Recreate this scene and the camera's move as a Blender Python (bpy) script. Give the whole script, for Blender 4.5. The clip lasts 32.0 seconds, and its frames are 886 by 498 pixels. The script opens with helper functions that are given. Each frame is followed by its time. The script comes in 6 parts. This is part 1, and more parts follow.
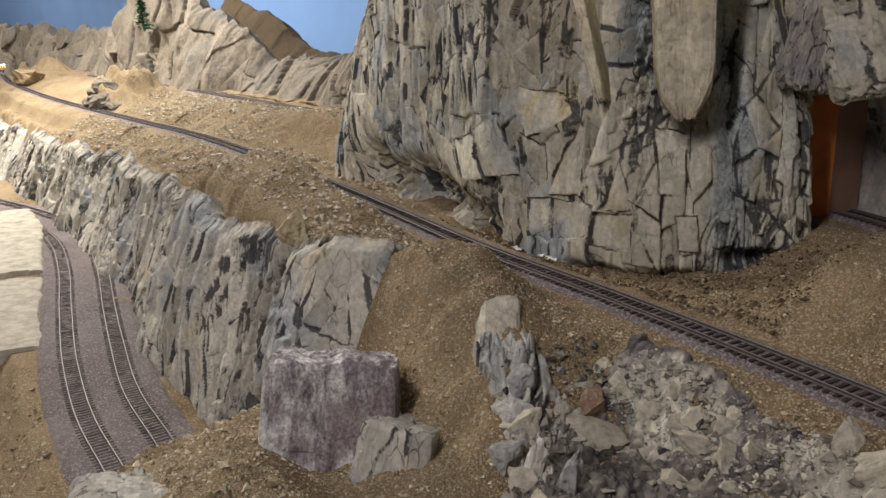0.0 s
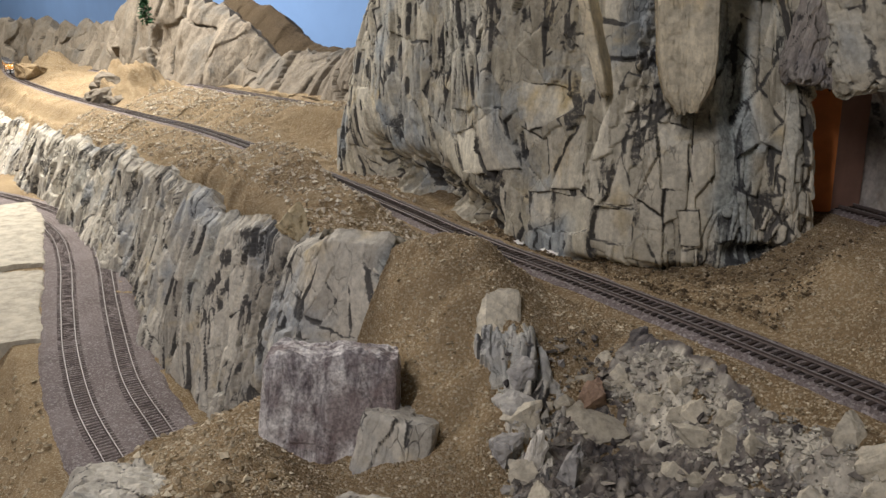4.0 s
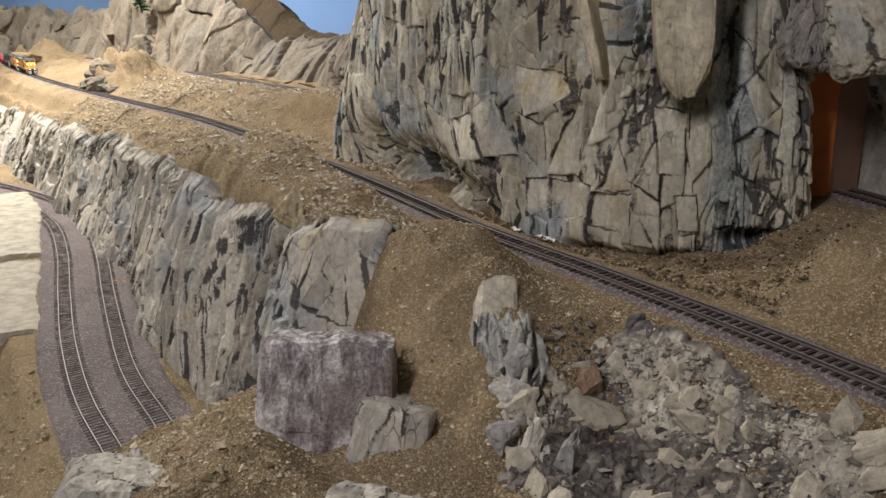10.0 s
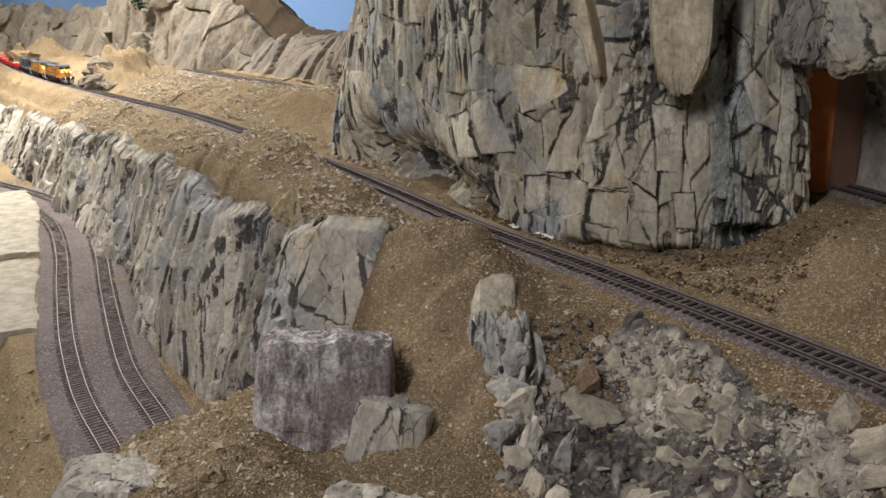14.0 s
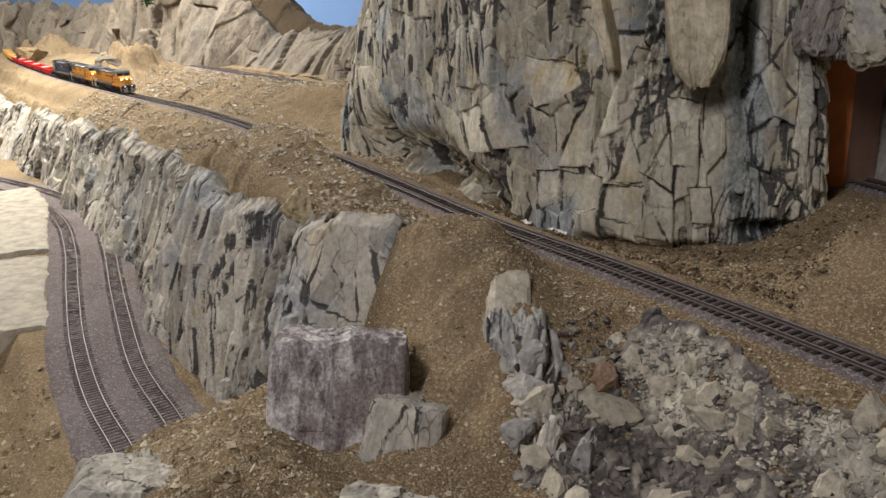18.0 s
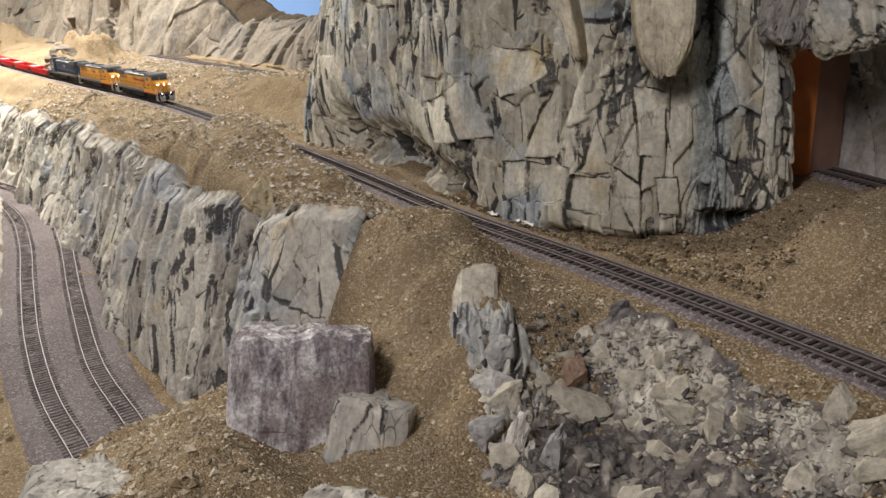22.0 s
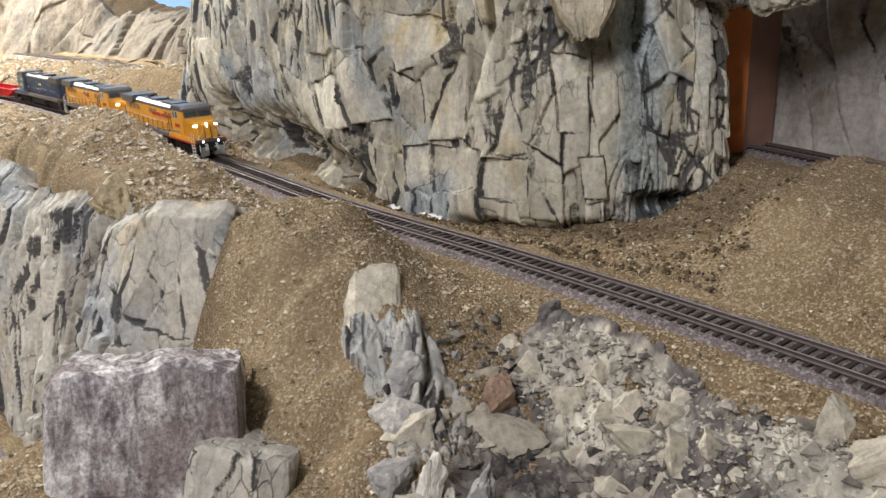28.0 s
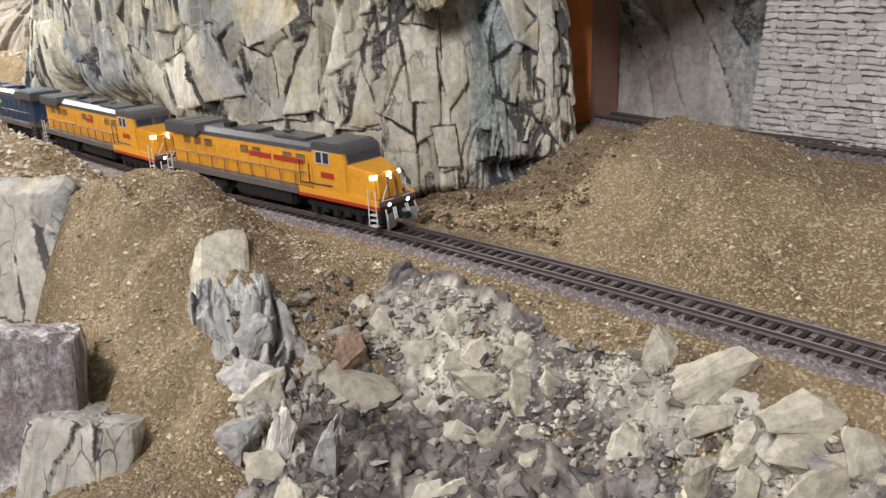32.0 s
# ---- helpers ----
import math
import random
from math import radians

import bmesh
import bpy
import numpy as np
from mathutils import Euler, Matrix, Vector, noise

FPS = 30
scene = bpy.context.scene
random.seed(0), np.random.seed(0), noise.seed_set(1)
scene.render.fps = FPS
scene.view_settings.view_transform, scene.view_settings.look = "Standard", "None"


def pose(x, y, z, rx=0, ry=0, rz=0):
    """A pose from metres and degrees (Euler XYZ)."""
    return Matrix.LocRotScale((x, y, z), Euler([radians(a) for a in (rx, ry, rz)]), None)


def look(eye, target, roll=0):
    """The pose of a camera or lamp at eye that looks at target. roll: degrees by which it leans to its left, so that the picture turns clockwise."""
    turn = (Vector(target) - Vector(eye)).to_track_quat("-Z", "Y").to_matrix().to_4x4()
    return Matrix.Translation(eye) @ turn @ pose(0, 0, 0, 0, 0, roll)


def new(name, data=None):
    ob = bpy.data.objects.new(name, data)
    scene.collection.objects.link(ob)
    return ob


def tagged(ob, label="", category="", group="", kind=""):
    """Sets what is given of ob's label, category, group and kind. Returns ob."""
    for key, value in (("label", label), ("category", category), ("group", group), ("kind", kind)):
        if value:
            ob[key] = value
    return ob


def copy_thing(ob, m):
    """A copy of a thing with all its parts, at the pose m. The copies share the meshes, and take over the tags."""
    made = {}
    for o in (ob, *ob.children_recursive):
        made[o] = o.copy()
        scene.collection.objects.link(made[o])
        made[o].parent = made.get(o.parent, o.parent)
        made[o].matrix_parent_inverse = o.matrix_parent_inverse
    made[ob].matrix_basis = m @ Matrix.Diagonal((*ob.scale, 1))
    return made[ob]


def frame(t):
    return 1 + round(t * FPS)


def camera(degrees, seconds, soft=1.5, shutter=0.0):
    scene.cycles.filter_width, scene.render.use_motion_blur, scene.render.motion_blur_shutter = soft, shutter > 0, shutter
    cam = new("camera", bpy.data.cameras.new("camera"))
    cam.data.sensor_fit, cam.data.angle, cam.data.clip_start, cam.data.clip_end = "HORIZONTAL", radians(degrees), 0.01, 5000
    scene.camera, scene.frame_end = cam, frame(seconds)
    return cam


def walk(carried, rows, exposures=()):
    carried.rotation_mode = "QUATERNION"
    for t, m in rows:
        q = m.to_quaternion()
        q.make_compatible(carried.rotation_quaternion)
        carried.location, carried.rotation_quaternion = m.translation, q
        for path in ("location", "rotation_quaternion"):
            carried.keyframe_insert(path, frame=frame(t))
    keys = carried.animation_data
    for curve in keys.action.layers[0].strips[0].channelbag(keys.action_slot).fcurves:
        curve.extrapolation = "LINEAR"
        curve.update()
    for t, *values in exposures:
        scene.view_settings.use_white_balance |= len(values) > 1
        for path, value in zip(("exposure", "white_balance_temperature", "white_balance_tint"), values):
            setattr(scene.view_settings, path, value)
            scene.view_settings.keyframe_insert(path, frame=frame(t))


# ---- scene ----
cam = camera(56.22, 32.0)
PATH = [
    (0, (-0.0018, -0.0058, 1.4194), (-0.0125, 0.9577, 1.1517), -1.35),
    (0.5, (-0.0013, -0.0060, 1.4189), (-0.0102, 0.9571, 1.1501), -1.23),
    (1, (-0.0006, -0.0067, 1.4193), (-0.0072, 0.9563, 1.1499), -1.14),
    (1.5, (0.0003, -0.0089, 1.4194), (-0.0073, 0.9542, 1.1502), -1.19),
    (2, (-0.0031, -0.0070, 1.4195), (-0.0145, 0.9557, 1.1494), -1.03),
    (2.5, (-0.0032, -0.0069, 1.4171), (-0.0179, 0.9558, 1.1471), -1.03),
    (4.5, (0.0001, -0.0041, 1.4158), (-0.0113, 0.9576, 1.1420), -1.18),
    (5, (0.0015, -0.0019, 1.4146), (-0.0047, 0.9589, 1.1375), -1.03),
    (5.5, (0.0014, -0.0019, 1.4138), (-0.0026, 0.9580, 1.1336), -1.05),
    (6, (-0.0010, -0.0014, 1.4145), (-0.0055, 0.9577, 1.1313), -1.18),
    (6.5, (-0.0005, -0.0014, 1.4173), (-0.0077, 0.9575, 1.1339), -1.32),
    (7, (0.0014, -0.0025, 1.4163), (-0.0065, 0.9563, 1.1322), -1.28),
    (7.5, (0.0010, -0.0028, 1.4156), (-0.0064, 0.9557, 1.1305), -1.15),
    (8, (0.0005, -0.0022, 1.4158), (-0.0067, 0.9563, 1.1308), -1.20),
    (8.5, (-0.0012, -0.0021, 1.4167), (-0.0084, 0.9565, 1.1317), -1.16),
    (9, (-0.0001, -0.0021, 1.4155), (-0.0093, 0.9560, 1.1292), -1.25),
    (9.5, (0.0025, -0.0022, 1.4160), (-0.0081, 0.9553, 1.1278), -1.42),
    (10, (0.0008, -0.0026, 1.4164), (-0.0112, 0.9551, 1.1287), -1.55),
    (10.5, (-0.0001, -0.0033, 1.4168), (-0.0114, 0.9544, 1.1294), -1.62),
    (11, (-0.0005, -0.0030, 1.4167), (-0.0110, 0.9547, 1.1290), -1.43),
    (11.5, (0.0021, -0.0015, 1.4148), (-0.0072, 0.9557, 1.1253), -1.45),
    (12, (0.0026, -0.0002, 1.4133), (-0.0067, 0.9560, 1.1208), -1.56),
    (12.5, (0.0023, -0.0005, 1.4139), (-0.0072, 0.9551, 1.1193), -1.63),
    (13, (0.0002, 0.0000, 1.4170), (-0.0101, 0.9556, 1.1225), -1.79),
    (13.5, (0.0013, -0.0004, 1.4183), (-0.0094, 0.9555, 1.1251), -1.80),
    (14, (0.0026, -0.0014, 1.4180), (-0.0094, 0.9549, 1.1256), -1.81),
    (14.5, (0.0039, -0.0019, 1.4183), (-0.0098, 0.9548, 1.1272), -2.06),
    (16.5, (0.0058, 0.0036, 1.4159), (-0.0061, 0.9586, 1.1198), -1.89),
    (17, (0.0035, 0.0034, 1.4179), (-0.0106, 0.9589, 1.1231), -2.01),
    (17.5, (-0.0024, 0.0053, 1.4187), (-0.0209, 0.9609, 1.1247), -2.10),
    (18, (-0.0029, 0.0066, 1.4160), (-0.0231, 0.9613, 1.1191), -2.11),
    (18.5, (-0.0002, 0.0082, 1.4156), (-0.0203, 0.9618, 1.1152), -2.23),
    (19, (0.0010, 0.0076, 1.4161), (-0.0186, 0.9613, 1.1159), -2.31),
    (19.5, (0.0025, 0.0071, 1.4180), (-0.0134, 0.9610, 1.1184), -2.36),
    (20, (-0.0003, 0.0107, 1.4183), (-0.0126, 0.9649, 1.1192), -2.53),
    (20.5, (0.0015, 0.0143, 1.4126), (-0.0072, 0.9674, 1.1099), -2.86),
    (21, (0.0038, 0.0164, 1.4101), (0.0034, 0.9681, 1.1034), -2.60),
    (21.5, (-0.0004, 0.0193, 1.4098), (0.0112, 0.9701, 1.1002), -2.22),
    (22, (-0.0019, 0.0201, 1.4139), (0.0177, 0.9709, 1.1048), -1.93),
    (22.5, (-0.0057, 0.0211, 1.4104), (0.0154, 0.9720, 1.1016), -1.57),
    (23, (-0.0041, 0.0211, 1.4105), (0.0189, 0.9717, 1.1012), -1.38),
    (23.5, (-0.0044, 0.0202, 1.4121), (0.0223, 0.9718, 1.1057), -1.28),
    (24, (-0.0064, 0.0202, 1.4156), (0.0231, 0.9720, 1.1103), -1.51),
    (24.5, (-0.0062, 0.0226, 1.4148), (0.0278, 0.9736, 1.1075), -1.41),
    (25, (-0.0031, 0.0244, 1.4082), (0.0401, 0.9731, 1.0949), -0.98),
    (25.5, (-0.0031, 0.0255, 1.4025), (0.0498, 0.9724, 1.0851), -0.92),
    (26, (-0.0022, 0.0310, 1.3964), (0.0615, 0.9769, 1.0782), -1.14),
    (26.5, (0.0009, 0.0682, 1.3823), (0.1067, 1.0100, 1.0633), -0.58),
    (28.5, (0.0128, 0.1249, 1.3711), (0.1435, 1.0678, 1.0651), -2.23),
    (29, (0.0081, 0.1175, 1.3632), (0.1480, 1.0585, 1.0551), -1.95),
    (29.5, (0.0126, 0.1193, 1.3571), (0.1729, 1.0565, 1.0476), -1.57),
    (30, (0.0162, 0.1206, 1.3570), (0.1975, 1.0550, 1.0506), -1.43),
    (30.5, (0.0181, 0.1194, 1.3564), (0.2159, 1.0509, 1.0509), -1.32),
    (31, (0.0135, 0.1108, 1.3551), (0.2230, 1.0385, 1.0461), -1.05),
    (31.5, (0.0218, 0.1114, 1.3522), (0.2513, 1.0324, 1.0375), -1.29),
    (32, (0.0279, 0.1091, 1.3565), (0.2925, 1.0198, 1.0394), -1.96),
]
walk(cam, [(t, look(eye, target, roll)) for t, eye, target, roll in PATH],
     [(0, 0, 6500, 10), (20, 0, 6500, 10), (21, 0.12, 6470, 10), (22, 0.30, 6440, 10), (23, 0.32, 6400, 10), (26, 0.48, 6320, 9), (29, 0.98, 6260, 8), (32, 1.13, 6240, 8)])

# ---- world and lights ----
RAIL = 1.2                       # height of the upper rail heads above the floor
LOW = RAIL - 0.2                 # height of the lower rail heads
BACK = RAIL + 0.03               # height of the rear rail heads

world = bpy.data.worlds.new("room_air")
scene.world = world
world.use_nodes = True
world.node_tree.nodes["Background"].inputs[0].default_value = (0.9, 0.95, 1.0, 1)
world.node_tree.nodes["Background"].inputs[1].default_value = 0.015


def area_lamp(name, eye, target, width, length, watts, colour):
    data = bpy.data.lights.new(name, "AREA")
    data.shape, data.size, data.size_y, data.energy, data.color = "RECTANGLE", width, length, watts, colour
    ob = new(name, data)
    ob.matrix_world = look(eye, target)
    return ob


area_lamp("canyon_lamp", (-1.42, 2.58, 2.48), (-1.36, 2.4, 1.0), 0.2, 0.9, 70, (1.0, 0.93, 0.85))
area_lamp("rear_lamp", (0.1, 2.0, 2.5), (0.05, 1.3, 1.1), 0.25, 0.9, 4.5, (1.0, 0.97, 0.93))
area_lamp("aisle_lamp", (-0.75, -0.50, 2.52), (-0.15, 0.50, 1.1), 0.14, 1.1, 17.9, (1.0, 0.95, 0.985))

area_lamp("corner_lamp", (-3.0, 4.3, 2.55), (-3.0, 4.4, 1.0), 0.25, 1.2, 30, (1.0, 0.95, 0.88))

# ---- materials ----
def ramp(nt, fac, stops):
    r = nt.nodes.new("ShaderNodeValToRGB")
    els = r.color_ramp.elements
    while len(els) < len(stops):
        els.new(0.5)
    for el, (pos, col) in zip(els, stops):
        el.position, el.color = pos, (*col, 1)
    nt.links.new(fac, r.inputs[0])
    return r.outputs[0]


def noise_tex(nt, scale, detail=6.0, rough=0.6, vec=None, distort=0.0):
    n = nt.nodes.new("ShaderNodeTexNoise")
    n.inputs["Scale"].default_value, n.inputs["Detail"].default_value = scale, detail
    n.inputs["Roughness"].default_value, n.inputs["Distortion"].default_value = rough, distort
    if vec:
        nt.links.new(vec, n.inputs["Vector"])
    return n.outputs["Fac"]


def mix_rgb(nt, fac, a, b, kind="MIX"):
    m = nt.nodes.new("ShaderNodeMix")
    m.data_type, m.blend_type, m.clamp_factor = "RGBA", kind, False
    for sock, val in ((m.inputs[0], fac), (m.inputs[6], a), (m.inputs[7], b)):
        if isinstance(val, (int, float)):
            sock.default_value = val
        elif isinstance(val, tuple):
            sock.default_value = (*val, 1)
        else:
            nt.links.new(val, sock)
    return m.outputs[2]


def maths(nt, op, a, b=0.0):
    m = nt.nodes.new("ShaderNodeMath")
    m.operation = op
    for sock, val in ((m.inputs[0], a), (m.inputs[1], b)):
        if isinstance(val, (int, float)):
            sock.default_value = val
        else:
            nt.links.new(val, sock)
    return m.outputs[0]


def bump(nt, height, strength, distance, normal=None):
    b = nt.nodes.new("ShaderNodeBump")
    b.inputs["Strength"].default_value, b.inputs["Distance"].default_value = strength, distance
    nt.links.new(height, b.inputs["Height"])
    if normal:
        nt.links.new(normal, b.inputs["Normal"])
    return b.outputs[0]


def attr(nt, name):
    a = nt.nodes.new("ShaderNodeAttribute")
    a.attribute_name = name
    return a.outputs["Fac"]


def base_mat(name, rough=0.8, metal=0.0, spec=0.5):
    mat = bpy.data.materials.new(name)
    mat.use_nodes = True
    b = mat.node_tree.nodes["Principled BSDF"]
    b.inputs["Roughness"].default_value, b.inputs["Metallic"].default_value = rough, metal
    b.inputs["Specular IOR Level"].default_value = spec
    return mat, mat.node_tree, b


def coords(nt):
    return nt.nodes.new("ShaderNodeTexCoord").outputs["Object"]


def rock_material(name, pale, mid, cool, ochre, wash, wash_amount=0.88):
    """Cast plaster rock: tinted blocks, cool and ochre stains, dark ink in the cracks; painted shade in deep hollows.
    """
    mat, nt, b = base_mat(name, 0.82, 0, 0.3)
    co = coords(nt)
    big, fine = noise_tex(nt, 9, 5, 0.6, co, 0.6), noise_tex(nt, 190, 8, 0.7, co)
    tone = attr(nt, "tone")
    col = mix_rgb(nt, ramp(nt, tone, [(0.15, (0, 0, 0)), (0.85, (1, 1, 1))]), mid, pale)
    col = mix_rgb(nt, ramp(nt, big, [(0.52, (0, 0, 0)), (0.66, (1, 1, 1))]), col, cool)
    col = mix_rgb(nt, ramp(nt, noise_tex(nt, 14, 4, 0.6, co, 0.3), [(0.60, (0, 0, 0)), (0.74, (1, 1, 1))]), col, ochre)
    col = mix_rgb(nt, attr(nt, "stain"), col, mix_rgb(nt, ramp(nt, fine, [(0.35, (0, 0, 0)), (0.65, (1, 1, 1))]), (0.22, 0.26, 0.27), (0.52, 0.58, 0.56)))
    streak = nt.nodes.new("ShaderNodeMapping")
    streak.inputs["Scale"].default_value = (120, 120, 40)
    nt.links.new(co, streak.inputs["Vector"])
    col = mix_rgb(nt, 0.38, col, ramp(nt, noise_tex(nt, 1.0, 6, 0.7, streak.outputs[0]), [(0.3, (0.40, 0.40, 0.40)), (0.62, (1, 1, 1))]), "MULTIPLY")
    col = mix_rgb(nt, 0.6, col, ramp(nt, fine, [(0.33, (0.46, 0.46, 0.46)), (0.6, (1.0, 1.0, 1.0))]), "MULTIPLY")
    joint = nt.nodes.new("ShaderNodeMapping")
    joint.inputs["Rotation"].default_value, joint.inputs["Scale"].default_value = (0.2, 0.25, 0.3), (95, 95, 34)
    nt.links.new(co, joint.inputs["Vector"])
    bend = nt.nodes.new("ShaderNodeTexNoise")
    bend.inputs["Scale"].default_value, bend.inputs["Detail"].default_value = 0.9, 4.0
    nt.links.new(joint.outputs[0], bend.inputs["Vector"])
    warp = mix_rgb(nt, 1.0, joint.outputs[0], mix_rgb(nt, 1.0, bend.outputs["Color"], (1.1, 1.1, 1.1), "MULTIPLY"), "ADD")
    vor = nt.nodes.new("ShaderNodeTexVoronoi")
    vor.feature = "DISTANCE_TO_EDGE"
    vor.inputs["Scale"].default_value = 1.0
    nt.links.new(warp, vor.inputs["Vector"])
    hair = maths(nt, "MULTIPLY", ramp(nt, vor.outputs["Distance"], [(0.0, (1, 1, 1)), (0.014, (0.8, 0.8, 0.8)), (0.036, (0, 0, 0))]), ramp(nt, noise_tex(nt, 26, 4, 0.6, co), [(0.50, (0, 0, 0)), (0.62, (0.5, 0.5, 0.5))]))
    facet = nt.nodes.new("ShaderNodeTexVoronoi")
    facet.inputs["Scale"].default_value = 1.0
    nt.links.new(warp, facet.inputs["Vector"])
    sep = nt.nodes.new("ShaderNodeSeparateColor")
    nt.links.new(facet.outputs["Color"], sep.inputs[0])
    col = mix_rgb(nt, 0.5, col, ramp(nt, sep.outputs[0], [(0.0, (0.72, 0.72, 0.73)), (0.7, (1.05, 1.05, 1.05))]), "MULTIPLY")
    col = mix_rgb(nt, hair, col, wash)
    ragged = maths(nt, "MULTIPLY", maths(nt, "SUBTRACT", noise_tex(nt, 330, 4, 0.65, co), 0.5), 1.5)
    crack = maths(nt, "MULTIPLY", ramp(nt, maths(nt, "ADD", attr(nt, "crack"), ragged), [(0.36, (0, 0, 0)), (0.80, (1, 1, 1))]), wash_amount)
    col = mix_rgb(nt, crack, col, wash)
    nt.links.new(col, b.inputs["Base Color"])
    tilt = maths(nt, "MULTIPLY", facet.outputs["Distance"], maths(nt, "SUBTRACT", sep.outputs[1], 0.5))
    high = maths(nt, "ADD", maths(nt, "MULTIPLY", tilt, 2.4), maths(nt, "SUBTRACT", maths(nt, "MULTIPLY", fine, 0.45), maths(nt, "MULTIPLY", hair, 0.8)))
    nt.links.new(bump(nt, high, 0.75, 0.0026), b.inputs["Normal"])
    return mat


def soil_material(name, dark, mid, pale, grain=900.0, strength=0.9):
    """Sifted dirt with lighter and darker grains."""
    mat, nt, b = base_mat(name, 0.95, 0, 0.15)
    co = coords(nt)
    big, fine = noise_tex(nt, 7, 5, 0.6, co), noise_tex(nt, grain * 0.6, 6, 0.75, co)
    v = nt.nodes.new("ShaderNodeTexVoronoi")
    v.inputs["Scale"].default_value = grain * 0.8
    nt.links.new(co, v.inputs["Vector"])
    sep = nt.nodes.new("ShaderNodeSeparateColor")
    nt.links.new(v.outputs["Color"], sep.inputs[0])
    col = mix_rgb(nt, ramp(nt, big, [(0.35, (0, 0, 0)), (0.68, (1, 1, 1))]), dark, mid)
    col = mix_rgb(nt, ramp(nt, sep.outputs[0], [(0.6, (0, 0, 0)), (1.0, (0.8, 0.8, 0.8))]), col, pale)
    col = mix_rgb(nt, 0.55, col, ramp(nt, fine, [(0.3, (0.35, 0.33, 0.3)), (0.6, (1, 1, 1))]), "MULTIPLY")
    nt.links.new(col, b.inputs["Base Color"])
    h = maths(nt, "ADD", fine, maths(nt, "MULTIPLY", v.outputs["Distance"], -0.8))
    nt.links.new(bump(nt, h, strength, 0.0025), b.inputs["Normal"])
    return mat


def plain_material(name, colour, rough=0.6, metal=0.0, vary=0.25, scale=300.0, bumpy=0.15, spec=0.4):
    mat, nt, b = base_mat(name, rough, metal, spec)
    co = coords(nt)
    fine = noise_tex(nt, scale, 5, 0.65, co)
    col = mix_rgb(nt, vary, colour, ramp(nt, fine, [(0.3, tuple(c * 0.45 for c in colour)), (0.65, tuple(min(1, c * 1.25) for c in colour))]))
    nt.links.new(col, b.inputs["Base Color"])
    if bumpy:
        nt.links.new(bump(nt, fine, bumpy, 0.0006), b.inputs["Normal"])
    return mat


def pieces_material(name, a, bcol, rough=0.85, scale=250.0, bumpy=0.5, deep=0.0015, placed=False):
    """Loose pieces whose tint differs from piece to piece."""
    mat, nt, b = base_mat(name, rough, 0, 0.3)
    info = nt.nodes.new("ShaderNodeObjectInfo").outputs["Random"]
    isle = nt.nodes.new("ShaderNodeNewGeometry").outputs["Random Per Island"]
    pick = maths(nt, "FRACT", maths(nt, "ADD", info, isle))
    co = nt.nodes.new("ShaderNodeNewGeometry").outputs["Position"] if placed else coords(nt)
    fine = noise_tex(nt, scale, 7, 0.7, co)
    col = mix_rgb(nt, pick, a, bcol)
    col = mix_rgb(nt, 0.7, col, ramp(nt, fine, [(0.32, (0.35, 0.35, 0.36)), (0.6, (1, 1, 1))]), "MULTIPLY")
    nt.links.new(col, b.inputs["Base Color"])
    nt.links.new(bump(nt, fine, bumpy, deep), b.inputs["Normal"])
    return mat


def glow_material(name, colour, strength):
    mat, nt, b = base_mat(name, 0.3)
    b.inputs["Base Color"].default_value = (*colour, 1)
    b.inputs["Emission Color"].default_value = (*colour, 1)
    b.inputs["Emission Strength"].default_value = strength
    return mat


ROCK = rock_material("cliff_plaster", (0.82, 0.77, 0.62), (0.47, 0.435, 0.335), (0.47, 0.51, 0.51), (0.68, 0.56, 0.32), (0.03, 0.03, 0.033))
ROCK_GREY = rock_material("grey_plaster", (0.78, 0.735, 0.62), (0.48, 0.45, 0.38), (0.46, 0.48, 0.48), (0.68, 0.57, 0.36), (0.035, 0.035, 0.037))
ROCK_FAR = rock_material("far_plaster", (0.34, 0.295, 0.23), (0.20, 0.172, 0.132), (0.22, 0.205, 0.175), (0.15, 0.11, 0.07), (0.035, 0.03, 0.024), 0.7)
ROCK_DARK = rock_material("tunnel_plaster", (0.58, 0.54, 0.48), (0.40, 0.36, 0.32), (0.20, 0.19, 0.19), (0.34, 0.26, 0.17), (0.03, 0.03, 0.032))
SOIL = soil_material("tan_dirt", (0.275, 0.195, 0.106), (0.43, 0.318, 0.182), (0.68, 0.585, 0.42))
DIRT_BROWN = soil_material("brown_dirt", (0.075, 0.054, 0.033), (0.115, 0.085, 0.052), (0.19, 0.15, 0.10))
BALLAST = soil_material("purple_grey_ballast", (0.22, 0.185, 0.18), (0.33, 0.285, 0.28), (0.52, 0.48, 0.47), 700, 1.0)
ROCK_RUBBLE = rock_material("rubble_plaster", (0.70, 0.65, 0.53), (0.15, 0.13, 0.115), (0.13, 0.12, 0.125), (0.24, 0.18, 0.12), (0.03, 0.03, 0.032))
TIE = pieces_material("stained_tie", (0.030, 0.021, 0.018), (0.062, 0.044, 0.036), 0.8, 500)
RAIL_STEEL = plain_material("weathered_rail", (0.10, 0.078, 0.07), 0.55, 0.2, 0.4)
RAIL_HEAD = plain_material("polished_railhead", (0.26, 0.24, 0.23), 0.6, 0.2, 0.1)
TIE_GREY = pieces_material("dusty_tie", (0.085, 0.068, 0.064), (0.15, 0.122, 0.115), 0.9, 500)

